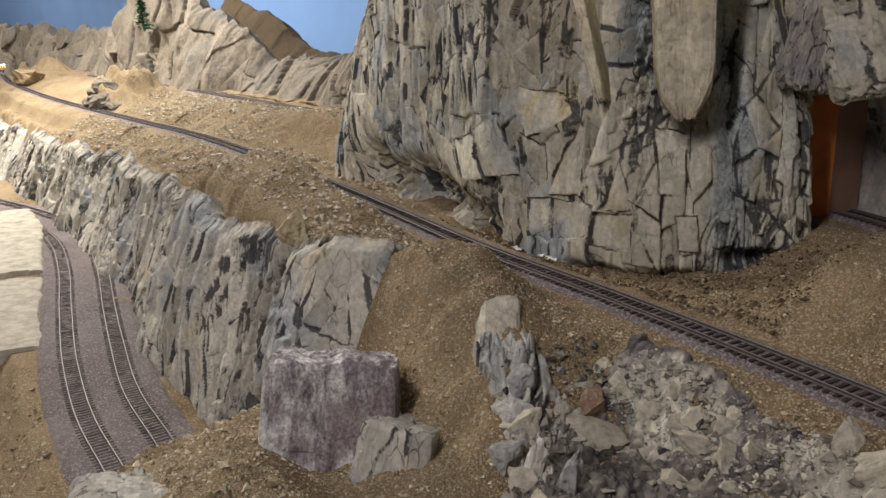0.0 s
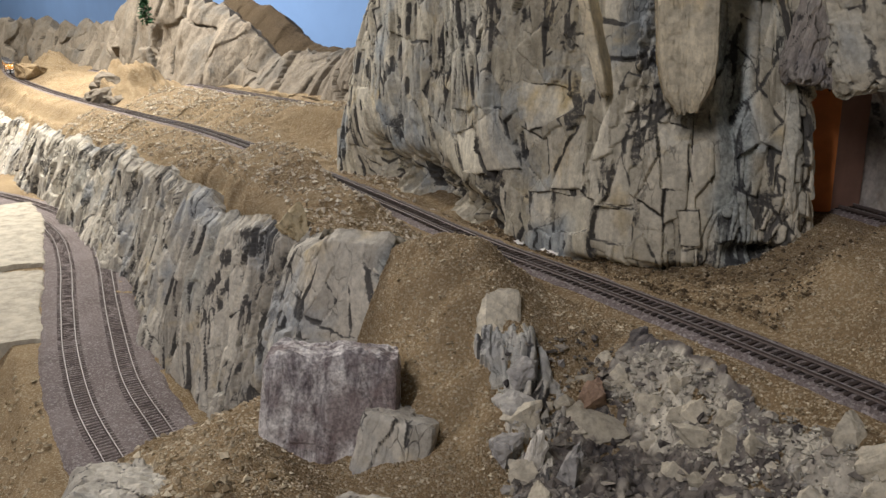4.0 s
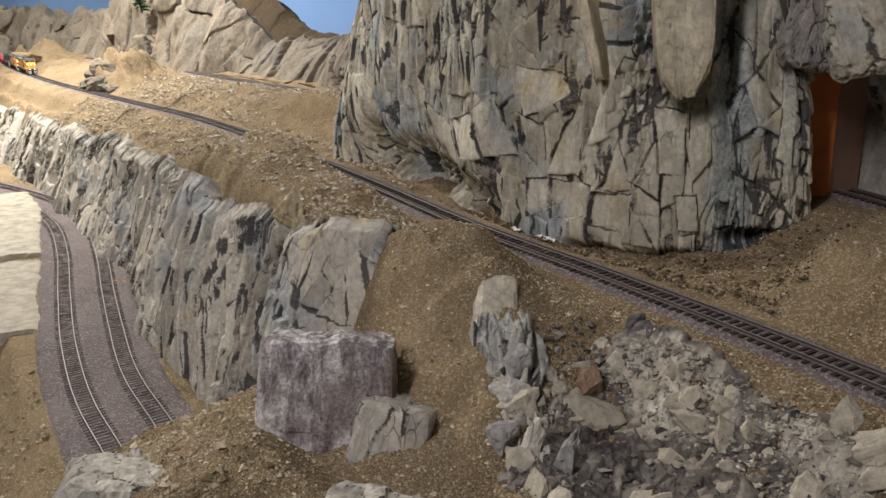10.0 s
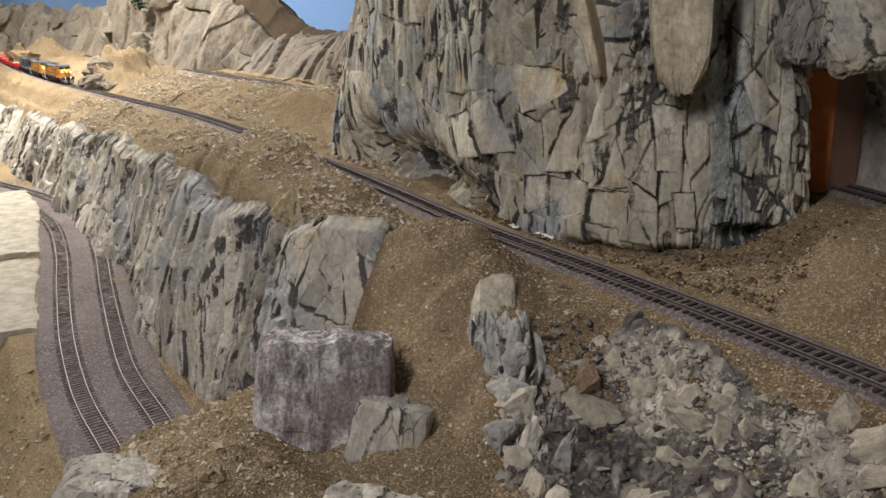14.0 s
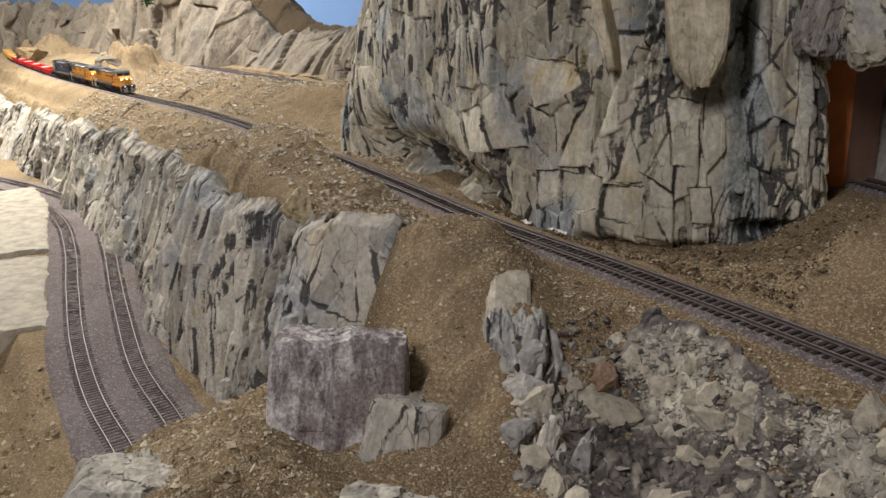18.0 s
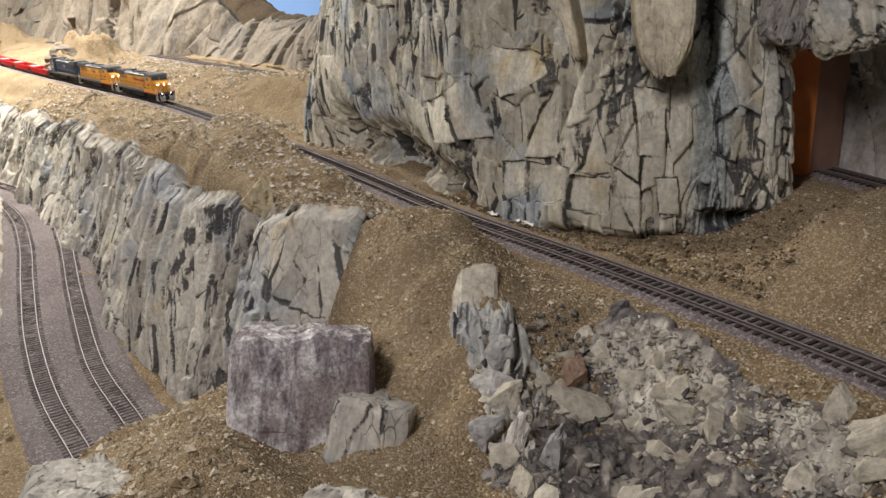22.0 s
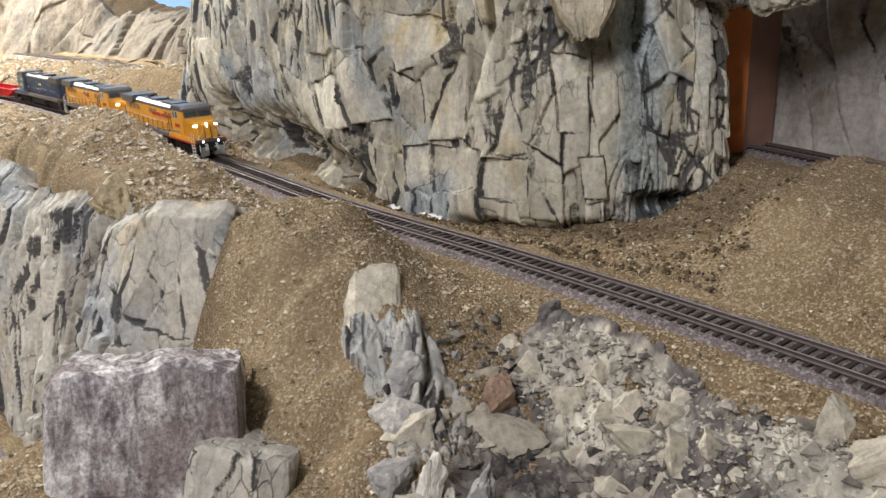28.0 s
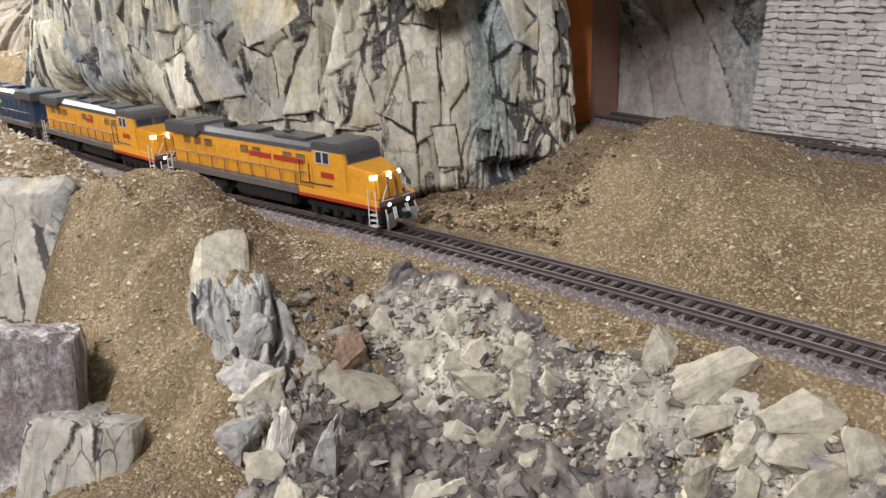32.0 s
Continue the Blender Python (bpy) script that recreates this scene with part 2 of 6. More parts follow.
# ---- helpers for meshes ----
def mesh_of(name, verts, faces, mat, smooth=False, attrs=None):
    me = bpy.data.meshes.new(name)
    me.from_pydata([tuple(map(float, v)) for v in verts], [], faces if isinstance(faces, list) else faces.tolist())
    me.materials.append(mat)
    for key, values in (attrs or {}).items():
        me.attributes.new(key, "FLOAT", "POINT").data.foreach_set("value", np.asarray(values, np.float32).ravel())
    if smooth:
        me.polygons.foreach_set("use_smooth", [True] * len(me.polygons))
    me.update()
    return me


def grid_faces(nu, nv, flip=False):
    i = np.arange(nu - 1)[:, None] * nv + np.arange(nv - 1)[None]
    q = np.stack([i, i + nv, i + nv + 1, i + 1], -1).reshape(-1, 4)
    return q[:, ::-1] if flip else q


def part(name, bm, mat, parent, label=""):
    me = bpy.data.meshes.new(name)
    bm.to_mesh(me)
    bm.free()
    me.materials.append(mat)
    ob = new(name, me)
    ob.parent = parent
    if label:
        ob["label"] = label
    return ob


def smooth(e0, e1, x):
    t = np.clip((x - e0) / (e1 - e0), 0, 1)
    return t * t * (3 - 2 * t)


def hash01(i, j, k):
    h = np.sin(i * 127.1 + j * 311.7 + k * 74.7) * 43758.5453
    return h - np.floor(h)


def value_noise(x, y, k):
    xi, yi = np.floor(x), np.floor(y)
    u, v = x - xi, y - yi
    u, v = u * u * (3 - 2 * u), v * v * (3 - 2 * v)
    a, b = hash01(xi, yi, k), hash01(xi + 1, yi, k)
    c, d = hash01(xi, yi + 1, k), hash01(xi + 1, yi + 1, k)
    return (a * (1 - u) + b * u) * (1 - v) + (c * (1 - u) + d * u) * v - 0.5


def fbm(x, y, k, octaves=5, gain=0.5):
    out, amp = 0 * x, 1.0
    for o in range(octaves):
        out = out + amp * value_noise(x * 2**o + 17 * o, y * 2**o - 9 * o, k + o)
        amp *= gain
    return out


def fracture(u, v, k, dip=12.0, width=0.030, length=0.085, relief=0.014, chips=1.0, pen=1.0):
    """Depth, crack and tone of jointed rock over a face of u by v metres: split again and again along joints, down to slabs and, in the broken places, to chips."""
    rnd = np.random.RandomState(k)
    mid = float(np.mean(v))
    lean = np.tan(np.radians(dip)) + 0 * u
    wu = u + 0.010 * fbm(u / 0.16, v / 0.20, k + 40, 2) + 0.0040 * fbm(u / 0.03, v / 0.045, k + 44, 3) + 0.0008 * fbm(u / 0.006, v / 0.009, k + 46, 2)
    wv = v + 0.012 * fbm(u / 0.09, v / 0.09, k + 50, 2) + 0.0050 * fbm(u / 0.03, v / 0.03, k + 54, 3) + 0.0008 * fbm(u / 0.009, v / 0.006, k + 56, 2)
    a, b = ((wu + (wv - mid) * lean) / width).ravel(), (wv / length).ravel()
    broken = (chips * np.clip(3.2 * (fbm(u / 0.05, v / 0.09, k + 9, 4) + 0.10), 0, 1)).ravel()
    some = np.clip(0.75 + 2.8 * fbm(u / 0.02, v / 0.025, k + 3, 4), 0.05, 1.3).ravel()
    cell = float(np.ptp(u) * np.ptp(v)) / u.size / (width * length)
    depth, crack, tone, edge = np.zeros(a.size), np.zeros(a.size), np.full(a.size, 0.5), np.full(a.size, 1.0)
    stack = [np.arange(a.size)]
    while stack:
        idx = stack.pop()
        x, y = a[idx], b[idx]
        area, br = idx.size * cell, float(np.mean(broken[idx]))
        if idx.size < 10 or area < (0.95 * (1 - br) + 0.05 * br) * math.exp(rnd.normal(0, 0.45)):
            # a finished slab: tilted, now and then broken out and dark
            gx, gy = rnd.normal(0, 1.15, 2)
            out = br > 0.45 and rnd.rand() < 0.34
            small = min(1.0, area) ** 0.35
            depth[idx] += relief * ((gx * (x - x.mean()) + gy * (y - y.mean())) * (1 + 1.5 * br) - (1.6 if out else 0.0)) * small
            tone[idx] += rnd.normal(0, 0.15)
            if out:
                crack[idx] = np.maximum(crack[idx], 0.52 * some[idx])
            continue
        turn = rnd.normal(0, 0.26) if np.ptp(x) > np.ptp(y) * rnd.uniform(0.65, 1.5) else math.pi / 2 + rnd.normal(0, 0.40)
        if rnd.rand() < 0.20:
            turn += rnd.choice((-1, 1)) * rnd.uniform(0.4, 0.9)
        nx, ny = math.cos(turn), math.sin(turn)
        d = x * nx + y * ny
        d = d - (d.min() + np.ptp(d) * rnd.uniform(0.30, 0.70))
        dist = np.abs(d) / math.hypot(nx / width, ny / length)
        strong = rnd.rand() < 0.52 + 0.3 * br
        w = pen * (rnd.uniform(0.0005, 0.0018) if strong else 0.0005)
        crack[idx] = np.maximum(crack[idx], np.clip(1.3 - dist / (w * (0.15 + 1.1 * some[idx])), 0, 1) * ((0.9 if strong else 0.35) * some[idx]))
        edge[idx] = np.minimum(edge[idx], dist)
        side = d < 0
        big = min(1.0, math.sqrt(area))
        step, shade = relief * rnd.normal(0, 0.85) * big, rnd.normal(0, 0.07)
        depth[idx] += np.where(side, step, -step) * 0.5
        tone[idx] += np.where(side, shade, -shade)
        stack += [idx[side], idx[~side]]
    depth -= relief * (0.40 * crack + 0.45 * np.exp(-edge / 0.0018))
    depth, crack, tone = (q.reshape(u.shape) for q in (depth, crack, tone))
    depth[1:-1, 1:-1] = 0.64 * depth[1:-1, 1:-1] + 0.09 * (depth[2:, 1:-1] + depth[:-2, 1:-1] + depth[1:-1, 2:] + depth[1:-1, :-2])
    depth = depth + relief * 0.22 * fbm(u / 0.014, v / 0.022, k + 21, 4) + 0.0005 * fbm(u / 0.005, v / 0.006, k + 31, 2)
    return depth - float(np.mean(depth)), np.clip(crack, 0, 1), np.clip(tone, 0, 1)


def polyline(points, n=0, step=0.0):
    """A smooth line through plan points, sampled evenly: places and arc lengths."""
    p = np.array(points, float)
    t = np.r_[0, np.cumsum(np.linalg.norm(np.diff(p, axis=0), axis=1))]
    m = np.gradient(p, t, axis=0)
    fine = np.linspace(0, t[-1], 40 * len(p))
    i = np.clip(np.searchsorted(t, fine, "right") - 1, 0, len(p) - 2)
    h = (t[i + 1] - t[i])[:, None]
    s = (fine - t[i])[:, None] / h
    q = (1 + 2 * s) * (1 - s) ** 2 * p[i] + s * (1 - s) ** 2 * h * m[i] + s * s * (3 - 2 * s) * p[i + 1] + s * s * (s - 1) * h * m[i + 1]
    arc = np.r_[0, np.cumsum(np.linalg.norm(np.diff(q, axis=0), axis=1))]
    n = n or max(2, int(arc[-1] / step) + 1)
    at = np.linspace(0, arc[-1], n)
    return np.stack([np.interp(at, arc, q[:, k]) for k in range(p.shape[1])], 1), at


def line_at(line, arcs, s):
    """Places and left-hand normals along a sampled plan line."""
    d = np.gradient(line, arcs, axis=0)
    d = d / np.linalg.norm(d, axis=1, keepdims=True)
    p = np.stack([np.interp(s, arcs, line[:, 0]), np.interp(s, arcs, line[:, 1])], -1)
    e = np.stack([np.interp(s, arcs, d[:, 0]), np.interp(s, arcs, d[:, 1])], -1)
    e = e / np.linalg.norm(e, axis=-1, keepdims=True)
    return p, np.stack([-e[..., 1], e[..., 0]], -1), e


# ---- plan ----
UPPER = [(0.43, 0.02), (0.36, 0.2), (0.283, 0.37), (0.19, 0.537), (0.13, 0.635), (0.027, 0.794), (-0.062, 0.955), (-0.16, 1.13),
         (-0.346, 1.445), (-0.526, 1.72), (-0.744, 2.0), (-1.04, 2.385), (-1.26, 2.681), (-1.578, 3.144), (-1.881, 3.613), (-2.2, 4.17),
         (-2.5, 4.72), (-2.9, 5.2), (-3.5, 5.5), (-4.2, 5.6), (-5.0, 5.6), (-6.0, 5.5)]
LOWER_A = [(-0.25, 0.585), (-0.34, 0.723), (-0.405, 0.818), (-0.493, 0.975), (-0.598, 1.195), (-0.705, 1.427), (-0.805, 1.611), (-0.968, 1.815), (-1.3, 2.06), (-1.8, 2.3), (-2.3, 2.45)]
LOWER_B = [(-0.21, 0.62), (-0.309, 0.779), (-0.38, 0.888), (-0.472, 1.071), (-0.528, 1.191), (-0.633, 1.422), (-0.727, 1.602), (-0.86, 1.79), (-1.15, 2.05), (-1.6, 2.3), (-2.1, 2.52)]
REAR = [(0.56, 0.40), (0.482, 0.568), (0.427, 0.673), (0.387, 0.79), (0.33, 0.95), (0.15, 1.25), (-0.12, 1.6), (-0.365, 1.954), (-0.618, 2.317), (-0.944, 2.78), (-1.5, 3.5)]
up_line, up_arc = polyline(UPPER, step=0.004)
lowa_line, lowa_arc = polyline(LOWER_A, step=0.004)
lowb_line, lowb_arc = polyline(LOWER_B, step=0.004)
rear_line, rear_arc = polyline(REAR, step=0.004)

# cross sections of the ground: distance along the upper line, then (offset, height over the rail heads)
SECTIONS = [
    (0.00, [(-0.9, 0.03), (-0.3, 0.03), (-0.12, 0.02), (-0.04, -0.004), (-0.028, -0.006), (0.028, -0.006), (0.07, -0.03), (0.12, -0.06), (0.2, -0.08), (0.4, -0.12), (1.0, -0.2)]),
    (0.44, [(-0.9, 0.03), (-0.3, 0.022), (-0.20, 0.030), (-0.12, 0.035), (-0.05, 0.002), (-0.028, -0.006), (0.028, -0.006), (0.04, -0.014), (0.066, -0.038), (0.1, -0.055), (0.17, -0.068), (0.3, -0.082), (0.5, -0.14), (1.0, -0.22)]),
    (0.56, [(-0.9, 0.03), (-0.32, 0.022), (-0.25, 0.024), (-0.18, 0.058), (-0.12, 0.050), (-0.055, 0.010), (-0.03, -0.005), (0.028, -0.006), (0.04, -0.010), (0.08, -0.044), (0.1, -0.06), (0.125, -0.064), (0.17, -0.053), (0.23, -0.064), (0.3, -0.068), (0.36, -0.064), (0.45, -0.1), (0.55, -0.2), (1.0, -0.24)]),
    (0.61, [(-0.9, 0.03), (-0.35, 0.022), (-0.27, 0.022), (-0.22, 0.026), (-0.17, 0.018), (-0.11, 0.0), (-0.06, -0.006), (-0.03, -0.007), (0.028, -0.006), (0.045, -0.009), (0.08, -0.027), (0.1, -0.03), (0.125, -0.028), (0.17, -0.032), (0.22, -0.053), (0.27, -0.063), (0.31, -0.058), (0.36, -0.05), (0.42, -0.07), (0.5, -0.19), (1.0, -0.24)]),
    (0.65, [(-0.9, 0.03), (-0.35, 0.022), (-0.27, 0.022), (-0.22, 0.026), (-0.17, 0.012), (-0.11, -0.006), (-0.06, -0.008), (-0.03, -0.007), (0.028, -0.006), (0.05, -0.009), (0.09, -0.006), (0.13, 0.002), (0.17, -0.014), (0.22, -0.044), (0.27, -0.060), (0.31, -0.050), (0.36, -0.038), (0.40, -0.05), (0.46, -0.15), (0.52, -0.23), (1.0, -0.245)]),
    (0.70, [(-0.9, 0.03), (-0.35, 0.022), (-0.27, 0.02), (-0.18, -0.008), (-0.06, -0.01), (-0.03, -0.007), (0.028, -0.006), (0.045, -0.004), (0.08, 0.012), (0.112, 0.030), (0.14, 0.026), (0.17, 0.004), (0.21, -0.034), (0.25, -0.058), (0.28, -0.052), (0.31, -0.042), (0.35, -0.05), (0.39, -0.065), (0.44, -0.15), (0.49, -0.235), (1.0, -0.245)]),
    (0.75, [(-0.9, 0.03), (-0.35, 0.022), (-0.25, 0.015), (-0.12, -0.012), (-0.05, -0.012), (-0.03, -0.007), (0.028, -0.006), (0.042, 0.004), (0.08, 0.036), (0.108, 0.052), (0.14, 0.042), (0.165, 0.02), (0.19, -0.03), (0.24, -0.048), (0.28, -0.036), (0.33, -0.06), (0.38, -0.075), (0.43, -0.15), (0.48, -0.235), (1.0, -0.245)]),
    (0.82, [(-0.9, 0.03), (-0.4, 0.022), (-0.2, 0.0), (-0.07, -0.018), (-0.03, -0.007), (0.028, -0.006), (0.05, 0.002), (0.09, 0.022), (0.12, 0.032), (0.15, 0.026), (0.17, -0.02), (0.2, -0.10), (0.25, -0.13), (0.28, -0.088), (0.31, -0.088), (0.37, -0.095), (0.42, -0.15), (0.46, -0.22), (1.0, -0.25)]),
    (0.875, [(-0.9, 0.03), (-0.4, 0.022), (-0.2, 0.0), (-0.07, -0.02), (-0.03, -0.006), (0.028, -0.006), (0.06, -0.004), (0.10, 0.006), (0.13, 0.014), (0.15, -0.02), (0.19, -0.15), (0.245, -0.21), (0.28, -0.17), (0.35, -0.15), (0.40, -0.18), (0.46, -0.235), (1.0, -0.25)]),
    (0.90, [(-0.9, 0.03), (-0.4, 0.022), (-0.2, 0.0), (-0.07, -0.02), (-0.03, -0.006), (0.028, -0.006), (0.06, -0.004), (0.10, 0.004), (0.13, 0.012), (0.15, -0.02), (0.19, -0.15), (0.245, -0.222), (0.27, -0.206), (0.44, -0.206), (0.48, -0.24), (1.0, -0.25)]),
    (1.06, [(-0.9, 0.03), (-0.4, 0.022), (-0.2, 0.0), (-0.07, -0.02), (-0.03, -0.006), (0.028, -0.006), (0.05, 0.012), (0.075, 0.026), (0.11, 0.018), (0.135, 0.012), (0.155, -0.03), (0.19, -0.15), (0.245, -0.222), (0.27, -0.206), (0.42, -0.206), (0.46, -0.235), (1.0, -0.24)]),
    (1.26, [(-0.9, 0.03), (-0.4, 0.022), (-0.2, 0.01), (-0.08, -0.012), (-0.03, -0.006), (0.028, -0.002), (0.045, 0.030), (0.065, 0.054), (0.09, 0.044), (0.125, 0.014), (0.145, -0.02), (0.19, -0.15), (0.25, -0.222), (0.28, -0.206), (0.43, -0.206), (0.46, -0.25), (1.0, -0.26)]),
    (1.38, [(-0.9, 0.03), (-0.38, 0.026), (-0.2, 0.02), (-0.1, 0.012), (-0.07, -0.01), (-0.03, -0.006), (0.028, -0.002), (0.045, 0.026), (0.065, 0.044), (0.09, 0.034), (0.125, 0.004), (0.15, -0.06), (0.2, -0.17), (0.245, -0.222), (0.275, -0.206), (0.43, -0.206), (0.47, -0.25), (1.0, -0.26)]),
    (1.50, [(-0.9, 0.03), (-0.34, 0.035), (-0.23, 0.052), (-0.175, 0.050), (-0.145, 0.004), (-0.07, -0.008), (-0.03, -0.006), (0.028, -0.004), (0.06, 0.002), (0.10, -0.004), (0.13, -0.02), (0.16, -0.1), (0.24, -0.22), (0.27, -0.206), (0.44, -0.206), (0.48, -0.25), (1.0, -0.26)]),
    (1.70, [(-0.9, 0.03), (-0.34, 0.03), (-0.22, 0.052), (-0.150, 0.050), (-0.122, 0.006), (-0.07, -0.006), (-0.03, -0.006), (0.028, -0.005), (0.06, -0.004), (0.10, -0.012), (0.14, -0.035), (0.165, -0.11), (0.235, -0.217), (0.265, -0.206), (0.45, -0.206), (0.5, -0.25), (1.0, -0.26)]),
    (1.90, [(-0.9, 0.03), (-0.36, 0.028), (-0.28, 0.028), (-0.16, 0.040), (-0.11, 0.026), (-0.05, -0.004), (-0.03, -0.006), (0.028, -0.006), (0.06, -0.008), (0.10, -0.018), (0.14, -0.045), (0.17, -0.12), (0.23, -0.215), (0.26, -0.206), (0.46, -0.206), (0.52, -0.25), (1.0, -0.25)]),
    (2.40, [(-0.9, 0.03), (-0.36, 0.028), (-0.28, 0.026), (-0.17, 0.034), (-0.09, 0.014), (-0.03, -0.006), (0.028, -0.006), (0.06, -0.01), (0.09, -0.03), (0.12, -0.06), (0.15, -0.14), (0.2, -0.21), (0.23, -0.206), (0.8, -0.206), (1.0, -0.15)]),
    (3.20, [(-0.9, 0.03), (-0.36, 0.028), (-0.28, 0.034), (-0.17, 0.030), (-0.09, 0.014), (-0.03, -0.006), (0.028, -0.006), (0.07, -0.02), (0.10, -0.06), (0.14, -0.16), (0.2, -0.206), (1.0, -0.206)]),
    (4.90, [(-0.9, 0.03), (-0.36, 0.028), (-0.28, 0.034), (-0.1, 0.02), (-0.03, -0.006), (0.028, -0.006), (0.07, -0.02), (0.14, -0.16), (0.2, -0.206), (1.0, -0.206)]),
]


# sandy mounds on the ledge: arc, offset, two radii, height
MOUNDS = [(2.81, -0.115, 0.26, 0.13, 0.110), (4.28, -0.15, 0.22, 0.13, 0.08), (4.8, -0.1, 0.3, 0.10, 0.05)]


def near_line(x, y, line):
    """Distance of places to a plan line."""
    out = np.full(x.shape, 9.0)
    for px, py in line[::4]:
        out = np.minimum(out, (x - px) ** 2 + (y - py) ** 2)
    return np.sqrt(out)


def ground_height(s, d):
    """Height over the upper rail heads, from the cross sections."""
    at = np.array([row[0] for row in SECTIONS])
    # dirt spills unevenly over the canyon rim
    d = d - (0.020 + 0.020 * fbm(s / 0.05, 0 * s, 37, 4)) * smooth(0.09, 0.13, d) * smooth(0.185, 0.15, d) * smooth(0.86, 0.95, s)
    prof = np.stack([np.interp(d, *zip(*row[1])) for row in SECTIONS])
    i = np.clip(np.searchsorted(at, s, "right") - 1, 0, len(at) - 2)
    f = (s - at[i]) / (at[i + 1] - at[i])
    f = np.clip(f, 0, 1)
    f = f * f * (3 - 2 * f)
    a = np.take_along_axis(prof, i[None], 0)[0]
    b = np.take_along_axis(prof, (i + 1)[None], 0)[0]
    z = a * (1 - f) + b * f
    for ms, md, rs, rd, h in MOUNDS:
        r = np.sqrt(((s - ms) / rs) ** 2 + ((d - md) / rd) ** 2)
        z = z + h * smooth(1.05, -0.35, r + 0.5 * fbm(s / 0.05, d / 0.04, 33, 3)) * smooth(0.026, 0.05, np.abs(d))
    return z


def build_ground():
    s = np.r_[np.arange(0.05, 1.3, 0.0032), np.arange(1.3, 2.2, 0.006), np.arange(2.2, 8.6, 0.016)]
    d = np.r_[np.arange(-0.9, -0.34, 0.02), np.arange(-0.34, 0.48, 0.0034), np.arange(0.48, 1.0, 0.015)]
    S, D = np.meshgrid(s, d, indexing="ij")
    p, nrm, _ = line_at(up_line, up_arc, S)
    x, y = p[..., 0] + nrm[..., 0] * D, p[..., 1] + nrm[..., 1] * D
    z = ground_height(S, D)
    # level beds under the lower and the rear lines
    for line, level in ((lowa_line, -0.207), (lowb_line, -0.207), (rear_line, 0.023)):
        w = 1 - smooth(0.03, 0.075, near_line(x, y, line))
        if level < -0.1:
            w = w * smooth(0.87, 0.92, S) * (D > 0.2)
        else:
            w = w * (D < -0.14)
        z = z * (1 - w) + level * w
    bed = np.minimum(np.abs(D), near_line(x, y, rear_line))
    rough = smooth(0.026, 0.05, bed) * np.where((D > 0.27) & (S > 0.9) & (D < 0.45), 0.15, 1.0)
    z = z + rough * (np.where((S > 1.4) & (np.abs(D) < 0.16), 0.006 * fbm(x / 0.035, y / 0.035, 19, 3), 0.0) + 0.012 * fbm(x / 0.09, y / 0.09, 3, 3) + 0.006 * fbm(x / 0.022, y / 0.022, 8, 3) + 0.0016 * fbm(x / 0.005, y / 0.005, 12, 2))
    verts = np.stack([x, y, RAIL + z], -1).reshape(-1, 3)
    me = mesh_of("ground", verts, grid_faces(len(s), len(d), True), SOIL, True)
    ob = tagged(new("ground", me), "tan sifted dirt ground with gravel banks and ledges", "ground", kind="structure")
    return ob


build_ground()


def bed_strip(name, line, arcs, level, half, mat, s0, s1, label):
    """A ballast bed of low shoulders along a line."""
    s = np.arange(s0, s1, 0.006)
    offs = np.linspace(-1, 1, 21) * half
    S, D = np.meshgrid(s, offs, indexing="ij")
    p, nrm, _ = line_at(line, arcs, S)
    x, y = p[..., 0] + nrm[..., 0] * D, p[..., 1] + nrm[..., 1] * D
    edge = np.abs(D) / half
    z = level - 0.0037 - 0.010 * smooth(0.62, 1.0, edge + 0.10 * fbm(x / 0.02, y / 0.02, 5, 3)) + 0.0012 * fbm(x / 0.004, y / 0.004, 6, 2)
    me = mesh_of(name, np.stack([x, y, z], -1).reshape(-1, 3), grid_faces(len(s), len(offs), True), mat, True)
    return tagged(new(name, me), label, "ballast", kind="structure")


def rubble_bed():
    s = np.arange(0.2, 0.66, 0.0016)
    d = np.arange(0.03, 0.24, 0.0016)
    S, D = np.meshgrid(s, d, indexing="ij")
    p, nrm, _ = line_at(up_line, up_arc, S)
    x, y = p[..., 0] + nrm[..., 0] * D, p[..., 1] + nrm[..., 1] * D
    wob = 0.016 * fbm(x / 0.03, y / 0.03, 25, 4)
    inside = np.minimum.reduce([D - 0.044 + wob, 0.19 + 1.2 * np.maximum(0, 0.52 - S) - D + wob, (0.60 - S) + 0.3 * (0.1 - D) + wob])
    z = RAIL + ground_height(S, D) + 0.012 * fbm(x / 0.09, y / 0.09, 3, 3) + 0.006 * fbm(x / 0.022, y / 0.022, 8, 3) + 0.0016 * fbm(x / 0.012, y / 0.012, 14, 3)
    depth, crack, tone = fracture(S, D, 130, 20, 0.009, 0.011, 0.0009)
    pale = np.maximum.reduce([smooth(0.9, 0.3, ((S - 0.385) / 0.05) ** 2 + ((D - 0.055) / 0.022) ** 2), 0.6 * smooth(1.0, 0.4, ((S - 0.45) / 0.035) ** 2 + ((D - 0.055) / 0.02) ** 2), 0.8 * smooth(1.0, 0.3, ((S - 0.565) / 0.06) ** 2 + ((D - 0.068) / 0.03) ** 2 + 1.2 * fbm(x / 0.01, y / 0.01, 27, 3))])
    tone = np.clip(0.45 * tone + 0.75 * pale, 0, 1)
    crack = crack * 0.6 * (1 - 0.9 * pale)
    z = z + np.where(inside > 0, depth + 0.0022, -0.012)
    me = mesh_of("rubble_bed", np.stack([x, y, z], -1).reshape(-1, 3), grid_faces(len(s), len(d), True), ROCK_RUBBLE, False, {"crack": crack, "tone": tone, "stain": 0 * tone})
    tagged(new("rubble_bed", me), "dark grey crushed stone bed of the rubble slope", "ground", kind="structure")


rubble_bed()


